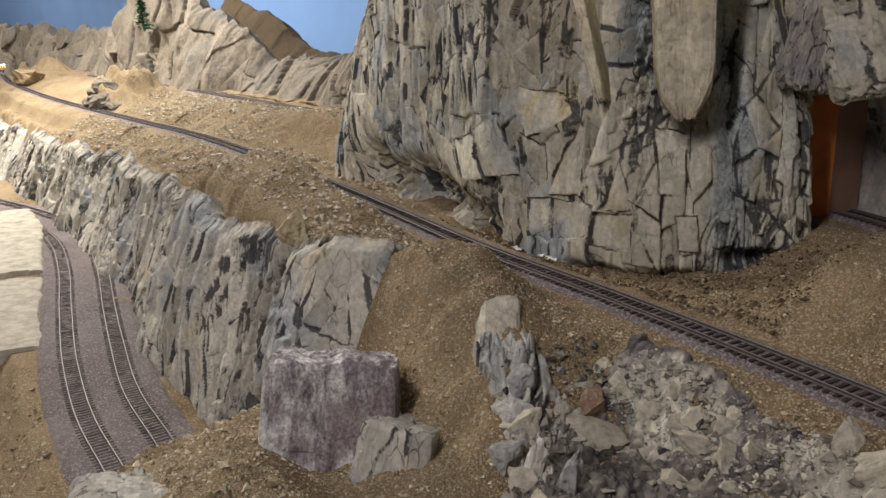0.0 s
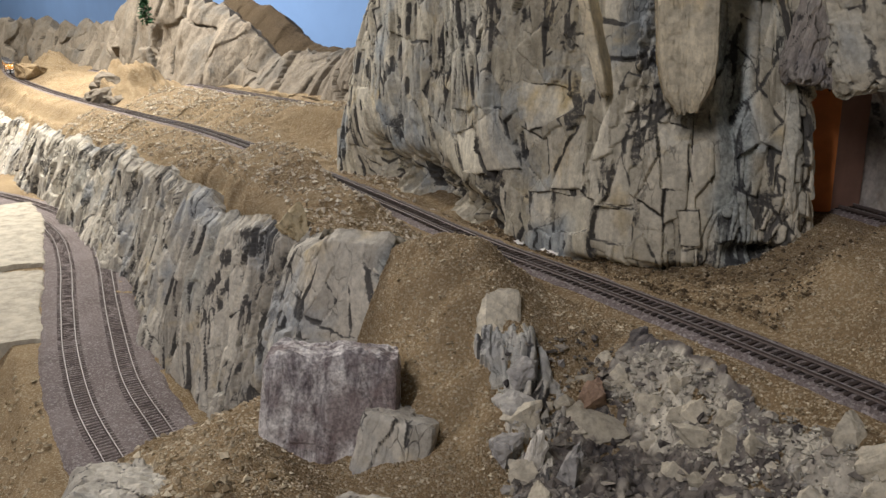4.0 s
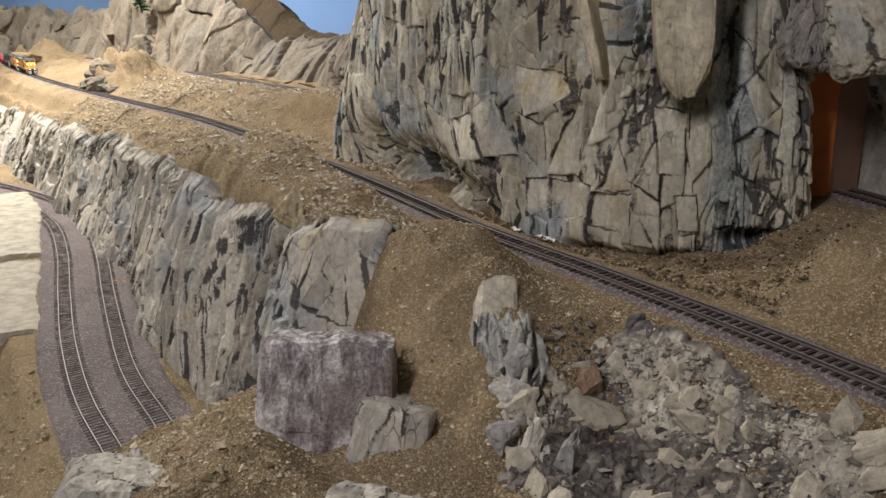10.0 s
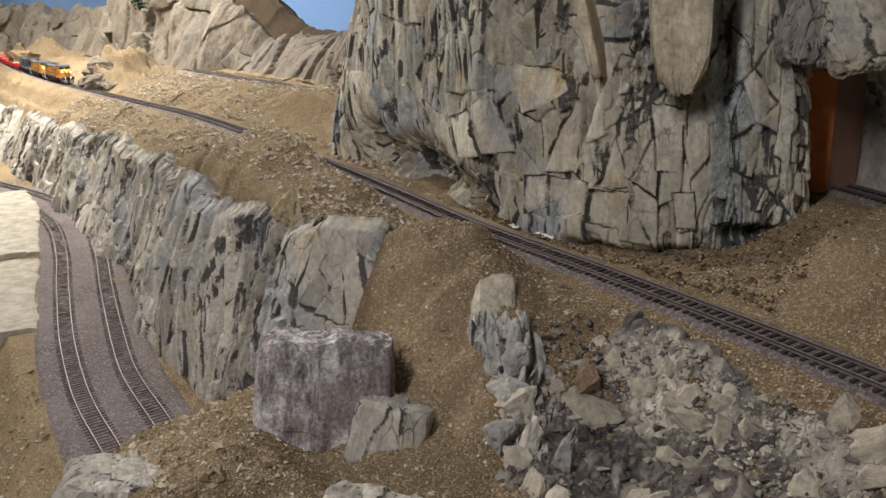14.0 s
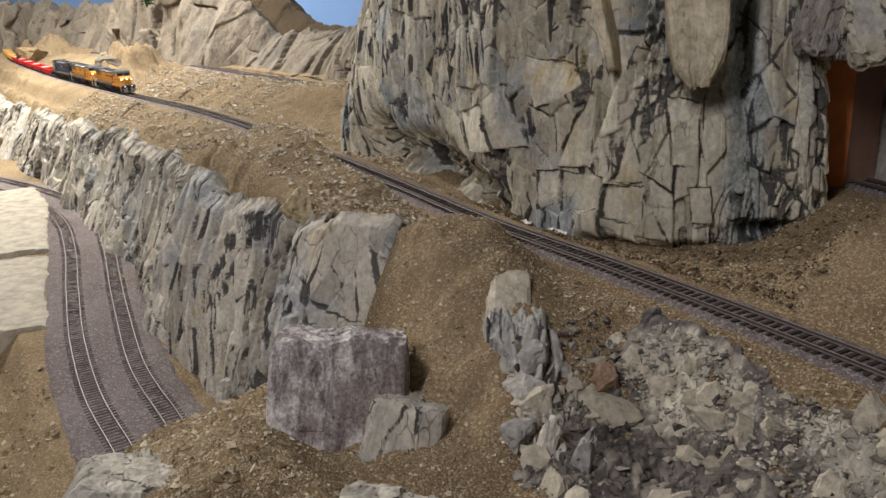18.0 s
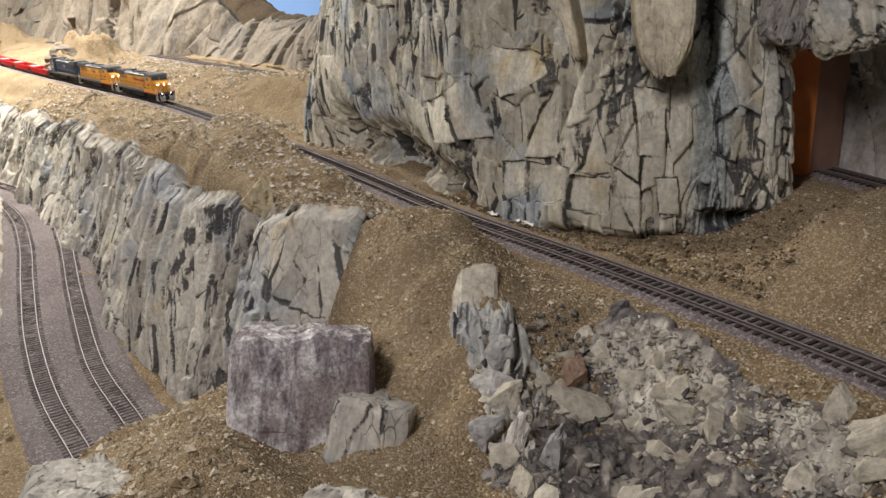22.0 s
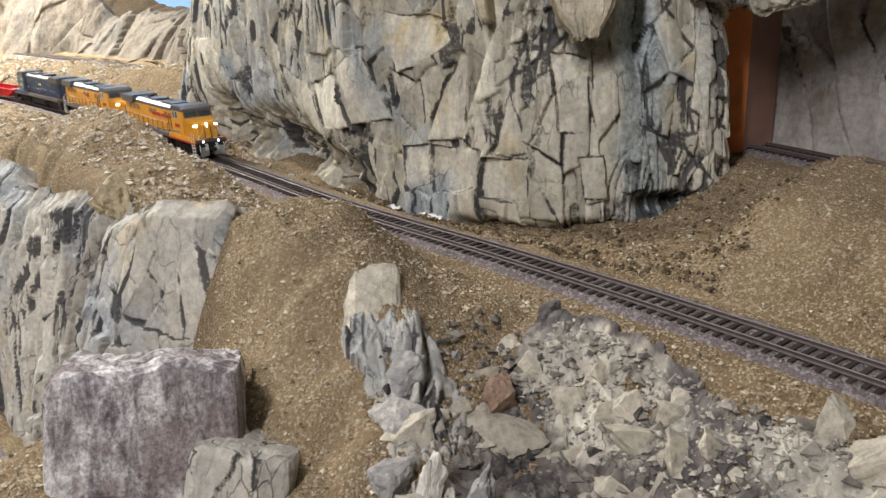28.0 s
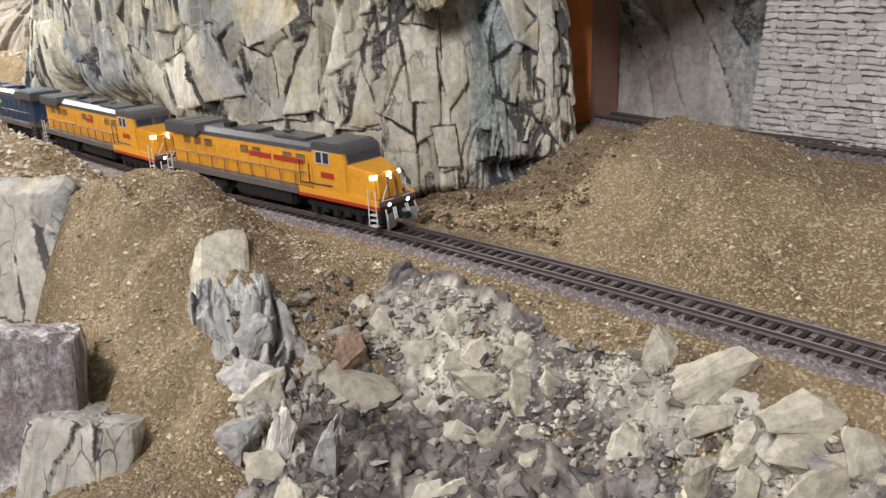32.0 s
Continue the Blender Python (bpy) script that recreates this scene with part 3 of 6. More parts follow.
def sweep(line, arcs, s0, s1, offset, profile, step, level):
    """A profile swept beside a plan line: verts and faces."""
    s = np.arange(s0, s1, step)
    p, nrm, _ = line_at(line, arcs, s)
    prof = np.array(profile)
    x = p[:, None, 0] + nrm[:, None, 0] * (offset + prof[None, :, 0])
    y = p[:, None, 1] + nrm[:, None, 1] * (offset + prof[None, :, 0])
    z = np.broadcast_to(level + prof[None, :, 1], x.shape)
    k = len(prof)
    verts = np.stack([x, y, z], -1).reshape(-1, 3)
    faces = [(i * k + j, i * k + (j + 1) % k, (i + 1) * k + (j + 1) % k, (i + 1) * k + j) for i in range(len(s) - 1) for j in range(k)]
    return verts, faces


def box_bm(sx, sy, sz, cx=0.0, cy=0.0, cz=0.0, bevel=0.0):
    bm = bmesh.new()
    bmesh.ops.create_cube(bm, size=1.0, matrix=Matrix.LocRotScale((cx, cy, cz), None, (sx, sy, sz)))
    if bevel:
        bmesh.ops.bevel(bm, geom=bm.edges[:], offset=bevel, segments=1, affect="EDGES")
    return bm


TIE_ME = {}


def build_track(name, line, arcs, level, s0, s1, label, parts_to, wood=TIE):
    """Two rails and their ties; ties up to parts_to are pieces of their own."""
    thing = tagged(new(name), label, "railway track", kind="structure")
    for side in (-1, 1):
        web = [(-0.0012, -0.0026), (0.0012, -0.0026), (0.0005, -0.0018), (0.0005, -0.0006), (0.0007, -0.0002), (-0.0007, -0.0002), (-0.0005, -0.0006), (-0.0005, -0.0018)]
        v, f = sweep(line, arcs, s0, s1, side * 0.0087, web, 0.012, level)
        ob = new("rail", mesh_of("rail", v, f, RAIL_STEEL))
        ob.parent = thing
        head = [(-0.00055, -0.0002), (0.00055, -0.0002), (0.0005, 0.0), (-0.0005, 0.0)]
        v, f = sweep(line, arcs, s0, s1, side * 0.0087, head, 0.012, level)
        hd = new("rail_head", mesh_of("rail_head", v, f, RAIL_HEAD))
        hd.parent = ob
    if wood.name not in TIE_ME:
        bm = box_bm(0.0295, 0.0030, 0.0022, 0, 0, 0, 0.0003)
        me = TIE_ME[wood.name] = bpy.data.meshes.new("tie")
        bm.to_mesh(me)
        bm.free()
        me.materials.append(wood)
    tie_me = TIE_ME[wood.name]
    verts, faces, base = [], [], np.array([tuple(v.co) for v in tie_me.vertices])
    fb = [tuple(p.vertices) for p in tie_me.polygons]
    for n, s in enumerate(np.arange(s0 + 0.004, s1 - 0.004, 0.0070)):
        p, nrm, e = line_at(line, arcs, np.array([s + random.uniform(-0.0004, 0.0004)]))
        turn = math.atan2(nrm[0, 1], nrm[0, 0]) + random.uniform(-0.02, 0.02)
        m = Matrix.Translation((p[0, 0], p[0, 1], level - 0.0036)) @ Matrix.Rotation(turn, 4, "Z")
        if s < parts_to:
            ob = new("tie", tie_me)
            ob.parent, ob.matrix_basis = thing, m
        else:
            mm = np.array(m)
            k = len(verts) * len(base)
            verts.append(base @ mm[:3, :3].T + mm[:3, 3])
            faces += [tuple(i + k for i in f) for f in fb]
    if verts:
        ob = new("far_ties", mesh_of("far_ties", np.concatenate(verts), faces, wood))
        ob.parent = thing
        tagged(ob, kind="stuff")
    return thing


bed_strip("upper_ballast", up_line, up_arc, RAIL, 0.030, BALLAST, 0.06, 8.6, "grey purple ballast bed of the upper line")
bed_strip("rear_ballast", rear_line, rear_arc, BACK, 0.026, BALLAST, 0.02, 3.7, "grey ballast bed of the rear line")
build_track("upper_track", up_line, up_arc, RAIL, 0.06, 8.6, "single model railway track with dark brown ties on the ledge", 1.9)
build_track("rear_track", rear_line, rear_arc, BACK, 0.02, 3.7, "weathered single model track behind the dirt pile", 0.6)
build_track("lower_track", lowa_line, lowa_arc, LOW, 0.02, 2.75, "outer curved model track on the canyon floor", 0.8, TIE_GREY)
build_track("lower_track", lowb_line, lowb_arc, LOW, 0.02, 2.6, "inner curved model track at the cliff foot", 0.8, TIE_GREY)


def lower_bed():
    """The shared cinder roadbed of the two lower lines."""
    s = np.arange(0.0, 2.7, 0.007)
    mid = (lowa_line[np.linspace(0, len(lowa_line) - 1, 300).astype(int)] + lowb_line[np.linspace(0, len(lowb_line) - 1, 300).astype(int)]) / 2
    arcs = np.r_[0, np.cumsum(np.linalg.norm(np.diff(mid, axis=0), axis=1))]
    offs = np.linspace(-0.078, 0.078, 51)
    S, D = np.meshgrid(s[s < arcs[-1]], offs, indexing="ij")
    p, nrm, _ = line_at(mid, arcs, S)
    x, y = p[..., 0] + nrm[..., 0] * D, p[..., 1] + nrm[..., 1] * D
    trough = np.minimum(near_line(x, y, lowa_line), near_line(x, y, lowb_line))
    z = LOW - 0.0031 + 0.0012 * smooth(0.016, 0.028, trough) - 0.012 * smooth(0.060, 0.078, np.abs(D) + 0.005 * fbm(x / 0.03, y / 0.03, 4, 3)) + 0.0013 * fbm(x / 0.006, y / 0.006, 6, 3)
    me = mesh_of("lower_roadbed", np.stack([x, y, z], -1).reshape(-1, 3), grid_faces(*S.shape, True), BALLAST, True)
    tagged(new("lower_roadbed", me), "purple grey cinder roadbed under two curved tracks", "ballast", kind="structure")


lower_bed()


def rock_sheet(name, plan, z0, z1, lean, mat, label, seed, step=0.0022, dip=12, width=0.03, length=0.085, relief=0.014,
               top_rough=0.02, bulge=0.02, category="rock cliff", closed_top=0.035, hollows=(), stains=(), chips=1.0, ink=1.0, pen=1.0, blocks=()):
    """A cast rock face over a plan line (outside to the right of its direction), leaning back as it rises."""
    line, arcs = polyline(plan, step=step)
    p, nrm, _ = line_at(line, arcs, arcs)
    sc = np.linspace(0, 1, len(plan))
    lo = np.interp(arcs / arcs[-1], sc, np.broadcast_to(z0, len(plan)))
    hi = np.interp(arcs / arcs[-1], sc, np.broadcast_to(z1, len(plan)))
    back = np.interp(arcs / arcs[-1], sc, np.broadcast_to(lean, len(plan)))
    hi = hi + top_rough * fbm(arcs / 0.06, 0 * arcs, seed + 70, 4)
    nv = max(8, int(np.max(hi - lo) / step) + 1)
    v = np.linspace(0, 1, nv)
    V = lo[:, None] + (hi - lo)[:, None] * v[None]
    Uc = np.broadcast_to(arcs[:, None], V.shape)
    slant = np.interp(arcs / arcs[-1], sc, np.broadcast_to(dip, len(plan)))[:, None]
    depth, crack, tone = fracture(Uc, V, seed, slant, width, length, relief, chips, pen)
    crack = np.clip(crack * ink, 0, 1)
    depth = depth + bulge * fbm(Uc / 0.16, V / 0.22, seed + 60, 3)
    # large slabs of known outline: plan x and height of the corners, going round
    at_x = p[:, None, 0] + nrm[:, None, 0] * back[:, None] * (v[None] ** 1.15) + 0.004 * fbm(Uc / 0.03, V / 0.03, seed + 85, 3)
    at_z = V + 0.004 * fbm(Uc / 0.03, V / 0.03, seed + 86, 3)
    for n, quad in enumerate(blocks):
        inside = np.full(V.shape, 1.0)
        for (x0, y0), (x1, y1) in zip(quad, quad[1:] + quad[:1]):
            inside = np.minimum(inside, ((x1 - x0) * (y0 - at_z) - (x0 - at_x) * (y1 - y0)) / math.hypot(x1 - x0, y1 - y0))
        mx, mz = np.mean([c[0] for c in quad]), np.mean([c[1] for c in quad])
        w = smooth(-0.0006, 0.0006, inside)
        plane = relief * (0.1 + 0.9 * hash01(n, 3, seed)) + (at_x - mx) * 0.25 * (hash01(n, 5, seed) - 0.5) + (at_z - mz) * 0.25 * (hash01(n, 7, seed) - 0.6) - relief * 0.5 * np.exp(-np.abs(inside) / 0.0018)
        rest = bulge * fbm(Uc / 0.16, V / 0.22, seed + 60, 3) + relief * 0.2 * fbm(Uc / 0.012, V / 0.02, seed + 87, 4)
        depth = depth * (1 - w) + (plane + rest) * w
        crack = np.maximum(crack * (1 - 0.85 * w), np.clip(1.3 - np.abs(inside) / 0.0010, 0, 1) * np.clip(0.15 + 2 * (0.3 + fbm(Uc / 0.02, V / 0.02, seed + 88, 3)), 0, 1))
        tone = tone * (1 - w) + w * (0.45 + 0.5 * hash01(n, 9, seed))
    off = depth - back[:, None] * (v[None] ** 1.15)
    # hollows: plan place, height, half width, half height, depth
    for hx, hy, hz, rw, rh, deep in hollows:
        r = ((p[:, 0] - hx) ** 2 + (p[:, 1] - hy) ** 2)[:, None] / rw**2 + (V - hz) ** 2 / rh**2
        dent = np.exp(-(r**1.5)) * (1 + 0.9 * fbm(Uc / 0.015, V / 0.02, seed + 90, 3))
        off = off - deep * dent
        # deep hollows get their shade painted in too, through the crack mask
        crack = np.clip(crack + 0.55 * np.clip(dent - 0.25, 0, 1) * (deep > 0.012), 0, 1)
    stain = 0 * V
    for hx, hy, hz, rw, rh, much in stains:
        r = ((p[:, 0] - hx) ** 2 + (p[:, 1] - hy) ** 2)[:, None] / rw**2 + (V - hz) ** 2 / rh**2
        stain = np.maximum(stain, much * np.clip(1.4 - r + 1.6 * fbm(Uc / 0.02, V / 0.05, seed + 95, 3), 0, 1))
    fold = smooth(0.93, 1.0, v)[None] * 0.012
    off = off - fold
    x, y = p[:, None, 0] + nrm[:, None, 0] * -off, p[:, None, 1] + nrm[:, None, 1] * -off
    # a rough cap that runs back from the rim
    caps = 14
    cx = x[:, -1:] + nrm[:, None, 0] * np.linspace(0, closed_top, caps)[None, 1:]
    cy = y[:, -1:] + nrm[:, None, 1] * np.linspace(0, closed_top, caps)[None, 1:]
    cz = V[:, -1:] - 0.7 * np.linspace(0, closed_top, caps)[None, 1:] + 0.012 * fbm(cx / 0.03, cy / 0.03, seed + 80, 3)
    X, Y, Z = np.concatenate([x, cx], 1), np.concatenate([y, cy], 1), np.concatenate([V, cz], 1)
    cr = np.concatenate([crack, np.zeros(cx.shape)], 1)
    to = np.concatenate([tone, np.full(cx.shape, 0.4)], 1)
    st = np.concatenate([stain, np.zeros(cx.shape)], 1)
    me = mesh_of(name, np.stack([X, Y, Z], -1).reshape(-1, 3), grid_faces(*X.shape, True), mat, False, {"crack": cr, "tone": to, "stain": st})
    return tagged(new(name, me), label, category, kind="structure")


# the canyon wall under the upper ledge
def beside(s, d):
    p, nrm, _ = line_at(up_line, up_arc, np.array([s]))
    return (p[0, 0] + nrm[0, 0] * d, p[0, 1] + nrm[0, 1] * d)


CANYON = [beside(s, d) for s, d in ((3.9, 0.235), (3.3, 0.245), (2.8, 0.235), (2.3, 0.245), (1.85, 0.258), (1.5, 0.270), (1.25, 0.265), (1.06, 0.25), (0.95, 0.245), (0.88, 0.235), (0.83, 0.19))]
_rnd = random.Random(77)
_cleft_line, _cleft_arc = polyline(CANYON, step=0.002)
_near = int(0.60 * len(_cleft_line))
CLEFTS = tuple((*_cleft_line[_rnd.randrange(_near, len(_cleft_line))], RAIL - _rnd.uniform(0.0, 0.17), _rnd.uniform(0.004, 0.010), _rnd.uniform(0.02, 0.055), _rnd.uniform(0.013, 0.022)) for _ in range(40))
CANYON_TOP = [RAIL + v for v in (-0.085, -0.08, -0.07, -0.052, -0.037, -0.022, -0.010)]
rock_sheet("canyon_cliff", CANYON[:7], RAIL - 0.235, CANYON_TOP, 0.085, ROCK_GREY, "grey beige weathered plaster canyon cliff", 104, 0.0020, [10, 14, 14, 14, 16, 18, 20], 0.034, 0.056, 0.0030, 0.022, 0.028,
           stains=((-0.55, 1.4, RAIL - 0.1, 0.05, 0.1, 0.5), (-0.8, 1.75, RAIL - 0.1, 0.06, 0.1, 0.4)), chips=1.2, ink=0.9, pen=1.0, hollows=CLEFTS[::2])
BUTTRESS = [beside(s, d) for s, d in ((1.36, 0.235), (1.28, 0.262), (1.18, 0.268), (1.06, 0.256), (0.95, 0.246), (0.88, 0.235), (0.83, 0.19))]
rock_sheet("canyon_buttress", BUTTRESS, RAIL - 0.235, [RAIL + v for v in (-0.025, -0.012, -0.004, 0.0, 0.010, 0.020, 0.020)], 0.080, ROCK_GREY, "grey beige plaster buttress split into dark vertical columns", 115, 0.0016,
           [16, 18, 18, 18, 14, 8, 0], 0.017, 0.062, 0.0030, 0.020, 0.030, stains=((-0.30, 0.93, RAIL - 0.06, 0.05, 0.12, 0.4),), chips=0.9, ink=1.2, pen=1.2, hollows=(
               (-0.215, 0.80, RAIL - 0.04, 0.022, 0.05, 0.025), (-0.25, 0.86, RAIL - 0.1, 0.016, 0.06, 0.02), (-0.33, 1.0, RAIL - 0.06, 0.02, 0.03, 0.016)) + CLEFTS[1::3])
# the pale face that ends the canyon wall
FACE = [(-0.185, 0.735), (-0.158, 0.675), (-0.135, 0.642), (-0.095, 0.622), (-0.055, 0.604), (-0.03, 0.606), (-0.012, 0.64)]
rock_sheet("pale_rock_face", FACE, RAIL - 0.075, [RAIL + v for v in (0.012, 0.026, 0.036, 0.041, 0.038, 0.024, 0.004)], 0.034, ROCK_GREY,
           "pale grey plaster rock face with a few deep cracks", 210, 0.0012, -14, 0.034, 0.040, 0.0017, 0.010, 0.006, chips=0.75, ink=1.3, pen=1.2, stains=((-0.06, 0.605, RAIL + 0.02, 0.022, 0.02, 0.6),))
# the tall cliff beside the upper line
TALL = [(-0.10, 1.62), (-0.14, 1.5), (-0.188, 1.305), (-0.10, 1.115), (-0.02, 0.985), (0.045, 0.88), (0.10, 0.80), (0.150, 0.735), (0.20, 0.708), (0.255, 0.70), (0.306, 0.699), (0.336, 0.720), (0.326, 0.80), (0.315, 0.86)]
# its largest slabs: plan x and height over the rail heads of their corners
SLABS = [
    [(0.030, 0.100), (0.055, 0.120), (0.070, 0.060), (0.040, 0.050)],
    [(-0.001, 0.079), (0.029, 0.098), (0.040, 0.048), (0.016, 0.043)],
    [(-0.032, 0.095), (-0.006, 0.082), (0.015, 0.033), (-0.018, 0.026)],
    [(0.072, 0.151), (0.110, 0.148), (0.115, 0.130), (0.080, 0.098)],
    [(0.118, 0.123), (0.124, 0.123), (0.125, 0.055), (0.096, 0.046)],
    [(0.077, 0.040), (0.095, 0.042), (0.096, 0.010), (0.080, 0.000)],
    [(0.097, 0.043), (0.134, 0.048), (0.130, 0.016), (0.098, 0.002)],
    [(0.135, 0.041), (0.163, 0.044), (0.161, 0.010), (0.132, 0.009)],
    [(0.199, 0.043), (0.218, 0.046), (0.220, 0.014), (0.201, 0.012)],
    [(0.152, 0.089), (0.159, 0.067), (0.160, 0.047), (0.139, 0.044)],
    [(0.181, 0.120), (0.210, 0.114), (0.208, 0.061), (0.187, 0.063)],
    [(0.230, 0.159), (0.251, 0.177), (0.247, 0.052), (0.230, 0.042)],
]
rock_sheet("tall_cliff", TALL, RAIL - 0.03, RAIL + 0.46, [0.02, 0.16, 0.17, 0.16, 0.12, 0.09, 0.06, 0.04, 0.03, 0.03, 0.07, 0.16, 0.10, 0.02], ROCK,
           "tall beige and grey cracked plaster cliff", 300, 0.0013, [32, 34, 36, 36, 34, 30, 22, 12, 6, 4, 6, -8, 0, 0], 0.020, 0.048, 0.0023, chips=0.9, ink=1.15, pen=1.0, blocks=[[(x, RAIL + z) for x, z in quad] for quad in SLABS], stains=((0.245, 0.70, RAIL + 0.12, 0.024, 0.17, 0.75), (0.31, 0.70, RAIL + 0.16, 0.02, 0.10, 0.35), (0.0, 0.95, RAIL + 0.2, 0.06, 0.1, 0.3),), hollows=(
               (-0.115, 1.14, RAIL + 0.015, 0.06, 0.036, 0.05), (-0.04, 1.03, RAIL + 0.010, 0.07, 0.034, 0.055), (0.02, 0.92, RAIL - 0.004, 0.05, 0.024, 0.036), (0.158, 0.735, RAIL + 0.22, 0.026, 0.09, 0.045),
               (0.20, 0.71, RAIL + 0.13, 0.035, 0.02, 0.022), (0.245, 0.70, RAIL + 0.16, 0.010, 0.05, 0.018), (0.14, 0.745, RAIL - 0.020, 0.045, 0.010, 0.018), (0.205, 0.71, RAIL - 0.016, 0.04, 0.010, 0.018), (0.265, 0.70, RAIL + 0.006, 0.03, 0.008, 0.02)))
# the rock wall behind the rear line
FARWALL = [(-2.6, 4.55), (-1.95, 3.95), (-1.3, 3.25), (-1.02, 2.90), (-0.8, 2.62), (-0.55, 2.33), (-0.29, 1.99), (-0.1, 1.78), (0.1, 1.6)]
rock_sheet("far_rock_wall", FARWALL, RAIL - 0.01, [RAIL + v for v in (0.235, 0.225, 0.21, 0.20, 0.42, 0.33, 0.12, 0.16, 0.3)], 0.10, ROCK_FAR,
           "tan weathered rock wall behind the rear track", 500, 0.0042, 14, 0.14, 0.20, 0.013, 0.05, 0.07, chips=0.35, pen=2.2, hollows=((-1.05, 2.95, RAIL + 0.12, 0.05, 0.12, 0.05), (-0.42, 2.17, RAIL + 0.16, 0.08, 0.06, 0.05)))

# ---- the room around the layout ----
BLUE_WALL = plain_material("sky_blue_backdrop_paint", (0.17, 0.30, 0.56), 0.9, 0, 0.15, 3, 0.0)
ROOM_WALL = plain_material("off_white_wall_paint", (0.62, 0.60, 0.56), 0.9, 0, 0.12, 6, 0.05)
ROOM_FLOOR = plain_material("grey_carpet", (0.16, 0.16, 0.17), 0.95, 0, 0.4, 90, 0.4)


def slab(name, size, at, mat, label, category):
    bm = box_bm(*size, *at)
    me = bpy.data.meshes.new(name)
    bm.to_mesh(me)
    bm.free()
    me.materials.append(mat)
    return tagged(new(name, me), label, category, kind="structure")


slab("floor", (11.0, 11.6, 0.1), (-2.6, 2.6, -0.05), ROOM_FLOOR, "grey carpeted room floor", "floor")
slab("ceiling", (11.0, 11.6, 0.1), (-2.6, 2.6, 2.85), ROOM_WALL, "off white room ceiling", "ceiling")
slab("wall_south", (11.0, 0.1, 2.8), (-2.6, -3.15, 1.4), ROOM_WALL, "plain off white wall", "wall")
slab("wall_north", (11.0, 0.1, 2.8), (-2.6, 8.35, 1.4), ROOM_WALL, "plain off white wall", "wall")
slab("wall_east", (0.1, 11.4, 2.8), (2.85, 2.6, 1.4), ROOM_WALL, "plain off white wall", "wall")
slab("wall_west", (0.1, 11.4, 2.8), (-8.05, 2.6, 1.4), ROOM_WALL, "plain off white wall", "wall")


def backdrop():
    line, arcs = polyline([(-7.9, 7.2), (-5.5, 6.6), (-3.4, 6.1), (-2.2, 5.0), (-1.2, 3.75), (-0.3, 2.85), (0.5, 2.2), (1.0, 1.5), (1.1, 0.6)], step=0.05)
    _, nrm, _ = line_at(line, arcs, arcs)
    z = np.array([0.9, 1.6, 2.2, 2.79])
    P = np.concatenate([np.concatenate([line[:, None].repeat(4, 1), np.broadcast_to(z[None, :, None], (len(line), 4, 1))], 2) + np.r_[0, 0, 0],
                        np.concatenate([(line + nrm * 0.02)[:, None].repeat(4, 1)[:, ::-1], np.broadcast_to(z[None, ::-1, None], (len(line), 4, 1))], 2)], 1)
    me = mesh_of("backdrop", P.reshape(-1, 3), grid_faces(len(line), 8, True), BLUE_WALL, False)
    tagged(new("backdrop", me), "curved sky blue painted backdrop board", "backdrop", kind="structure")


backdrop()

# ---- rocks ----
QUARTZ, _nt, _b = base_mat("streaked_quartz_plaster", 0.7, 0, 0.4)
_co = coords(_nt)
_map = _nt.nodes.new("ShaderNodeMapping")
_map.inputs["Scale"].default_value = (95, 95, 26)
_nt.links.new(_co, _map.inputs["Vector"])
_col = ramp(_nt, noise_tex(_nt, 1.0, 8, 0.72, _map.outputs[0], 0.4), [(0.36, (0.12, 0.10, 0.105)), (0.45, (0.32, 0.29, 0.29)), (0.53, (0.58, 0.55, 0.53)), (0.63, (0.86, 0.83, 0.79))])
_col = mix_rgb(_nt, ramp(_nt, noise_tex(_nt, 22, 5, 0.65, _co), [(0.46, (0, 0, 0)), (0.58, (0.75, 0.75, 0.75))]), _col, (0.20, 0.145, 0.135))
_col = mix_rgb(_nt, 0.8, _col, ramp(_nt, noise_tex(_nt, 420, 6, 0.8, _co), [(0.36, (0.25, 0.25, 0.25)), (0.58, (1.2, 1.2, 1.2))]), "MULTIPLY")
# top rim whitened by height: white flakes, and the lamp's glint painted in
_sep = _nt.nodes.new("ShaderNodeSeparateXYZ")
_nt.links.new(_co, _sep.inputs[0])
_rim_glint = maths(_nt, "ADD", maths(_nt, "MULTIPLY", _sep.outputs[2], 18.0), maths(_nt, "MULTIPLY", noise_tex(_nt, 90, 5, 0.7, _co), 0.6))
_col = mix_rgb(_nt, ramp(_nt, _rim_glint, [(1.16, (0, 0, 0)), (1.24, (0.85, 0.85, 0.85))]), _col, (0.88, 0.86, 0.84))
_nt.links.new(_col, _b.inputs["Base Color"])
_nt.links.new(bump(_nt, noise_tex(_nt, 260, 7, 0.7, _co), 0.7, 0.002), _b.inputs["Normal"])
STONE_PALE = pieces_material("pale_rubble_stone", (0.42, 0.38, 0.29), (0.70, 0.64, 0.50), 0.85, 170, 0.6, 0.0014, True)
STONE_GREY = pieces_material("grey_rubble_shard", (0.26, 0.255, 0.25), (0.66, 0.62, 0.53), 0.85, 190, 0.6, 0.0014, True)
SHARD = pieces_material("small_grey_shard", (0.07, 0.063, 0.062), (0.42, 0.38, 0.31), 0.85, 220, 0.7)
STONE_OCHRE = pieces_material("ochre_rock", (0.66, 0.56, 0.36), (0.74, 0.66, 0.47), 0.85, 90, 0.7, 0.002)
STONE_RUST = pieces_material("rusty_rock", (0.40, 0.27, 0.19), (0.46, 0.32, 0.22), 0.85, 160, 0.6, 0.0014, True)
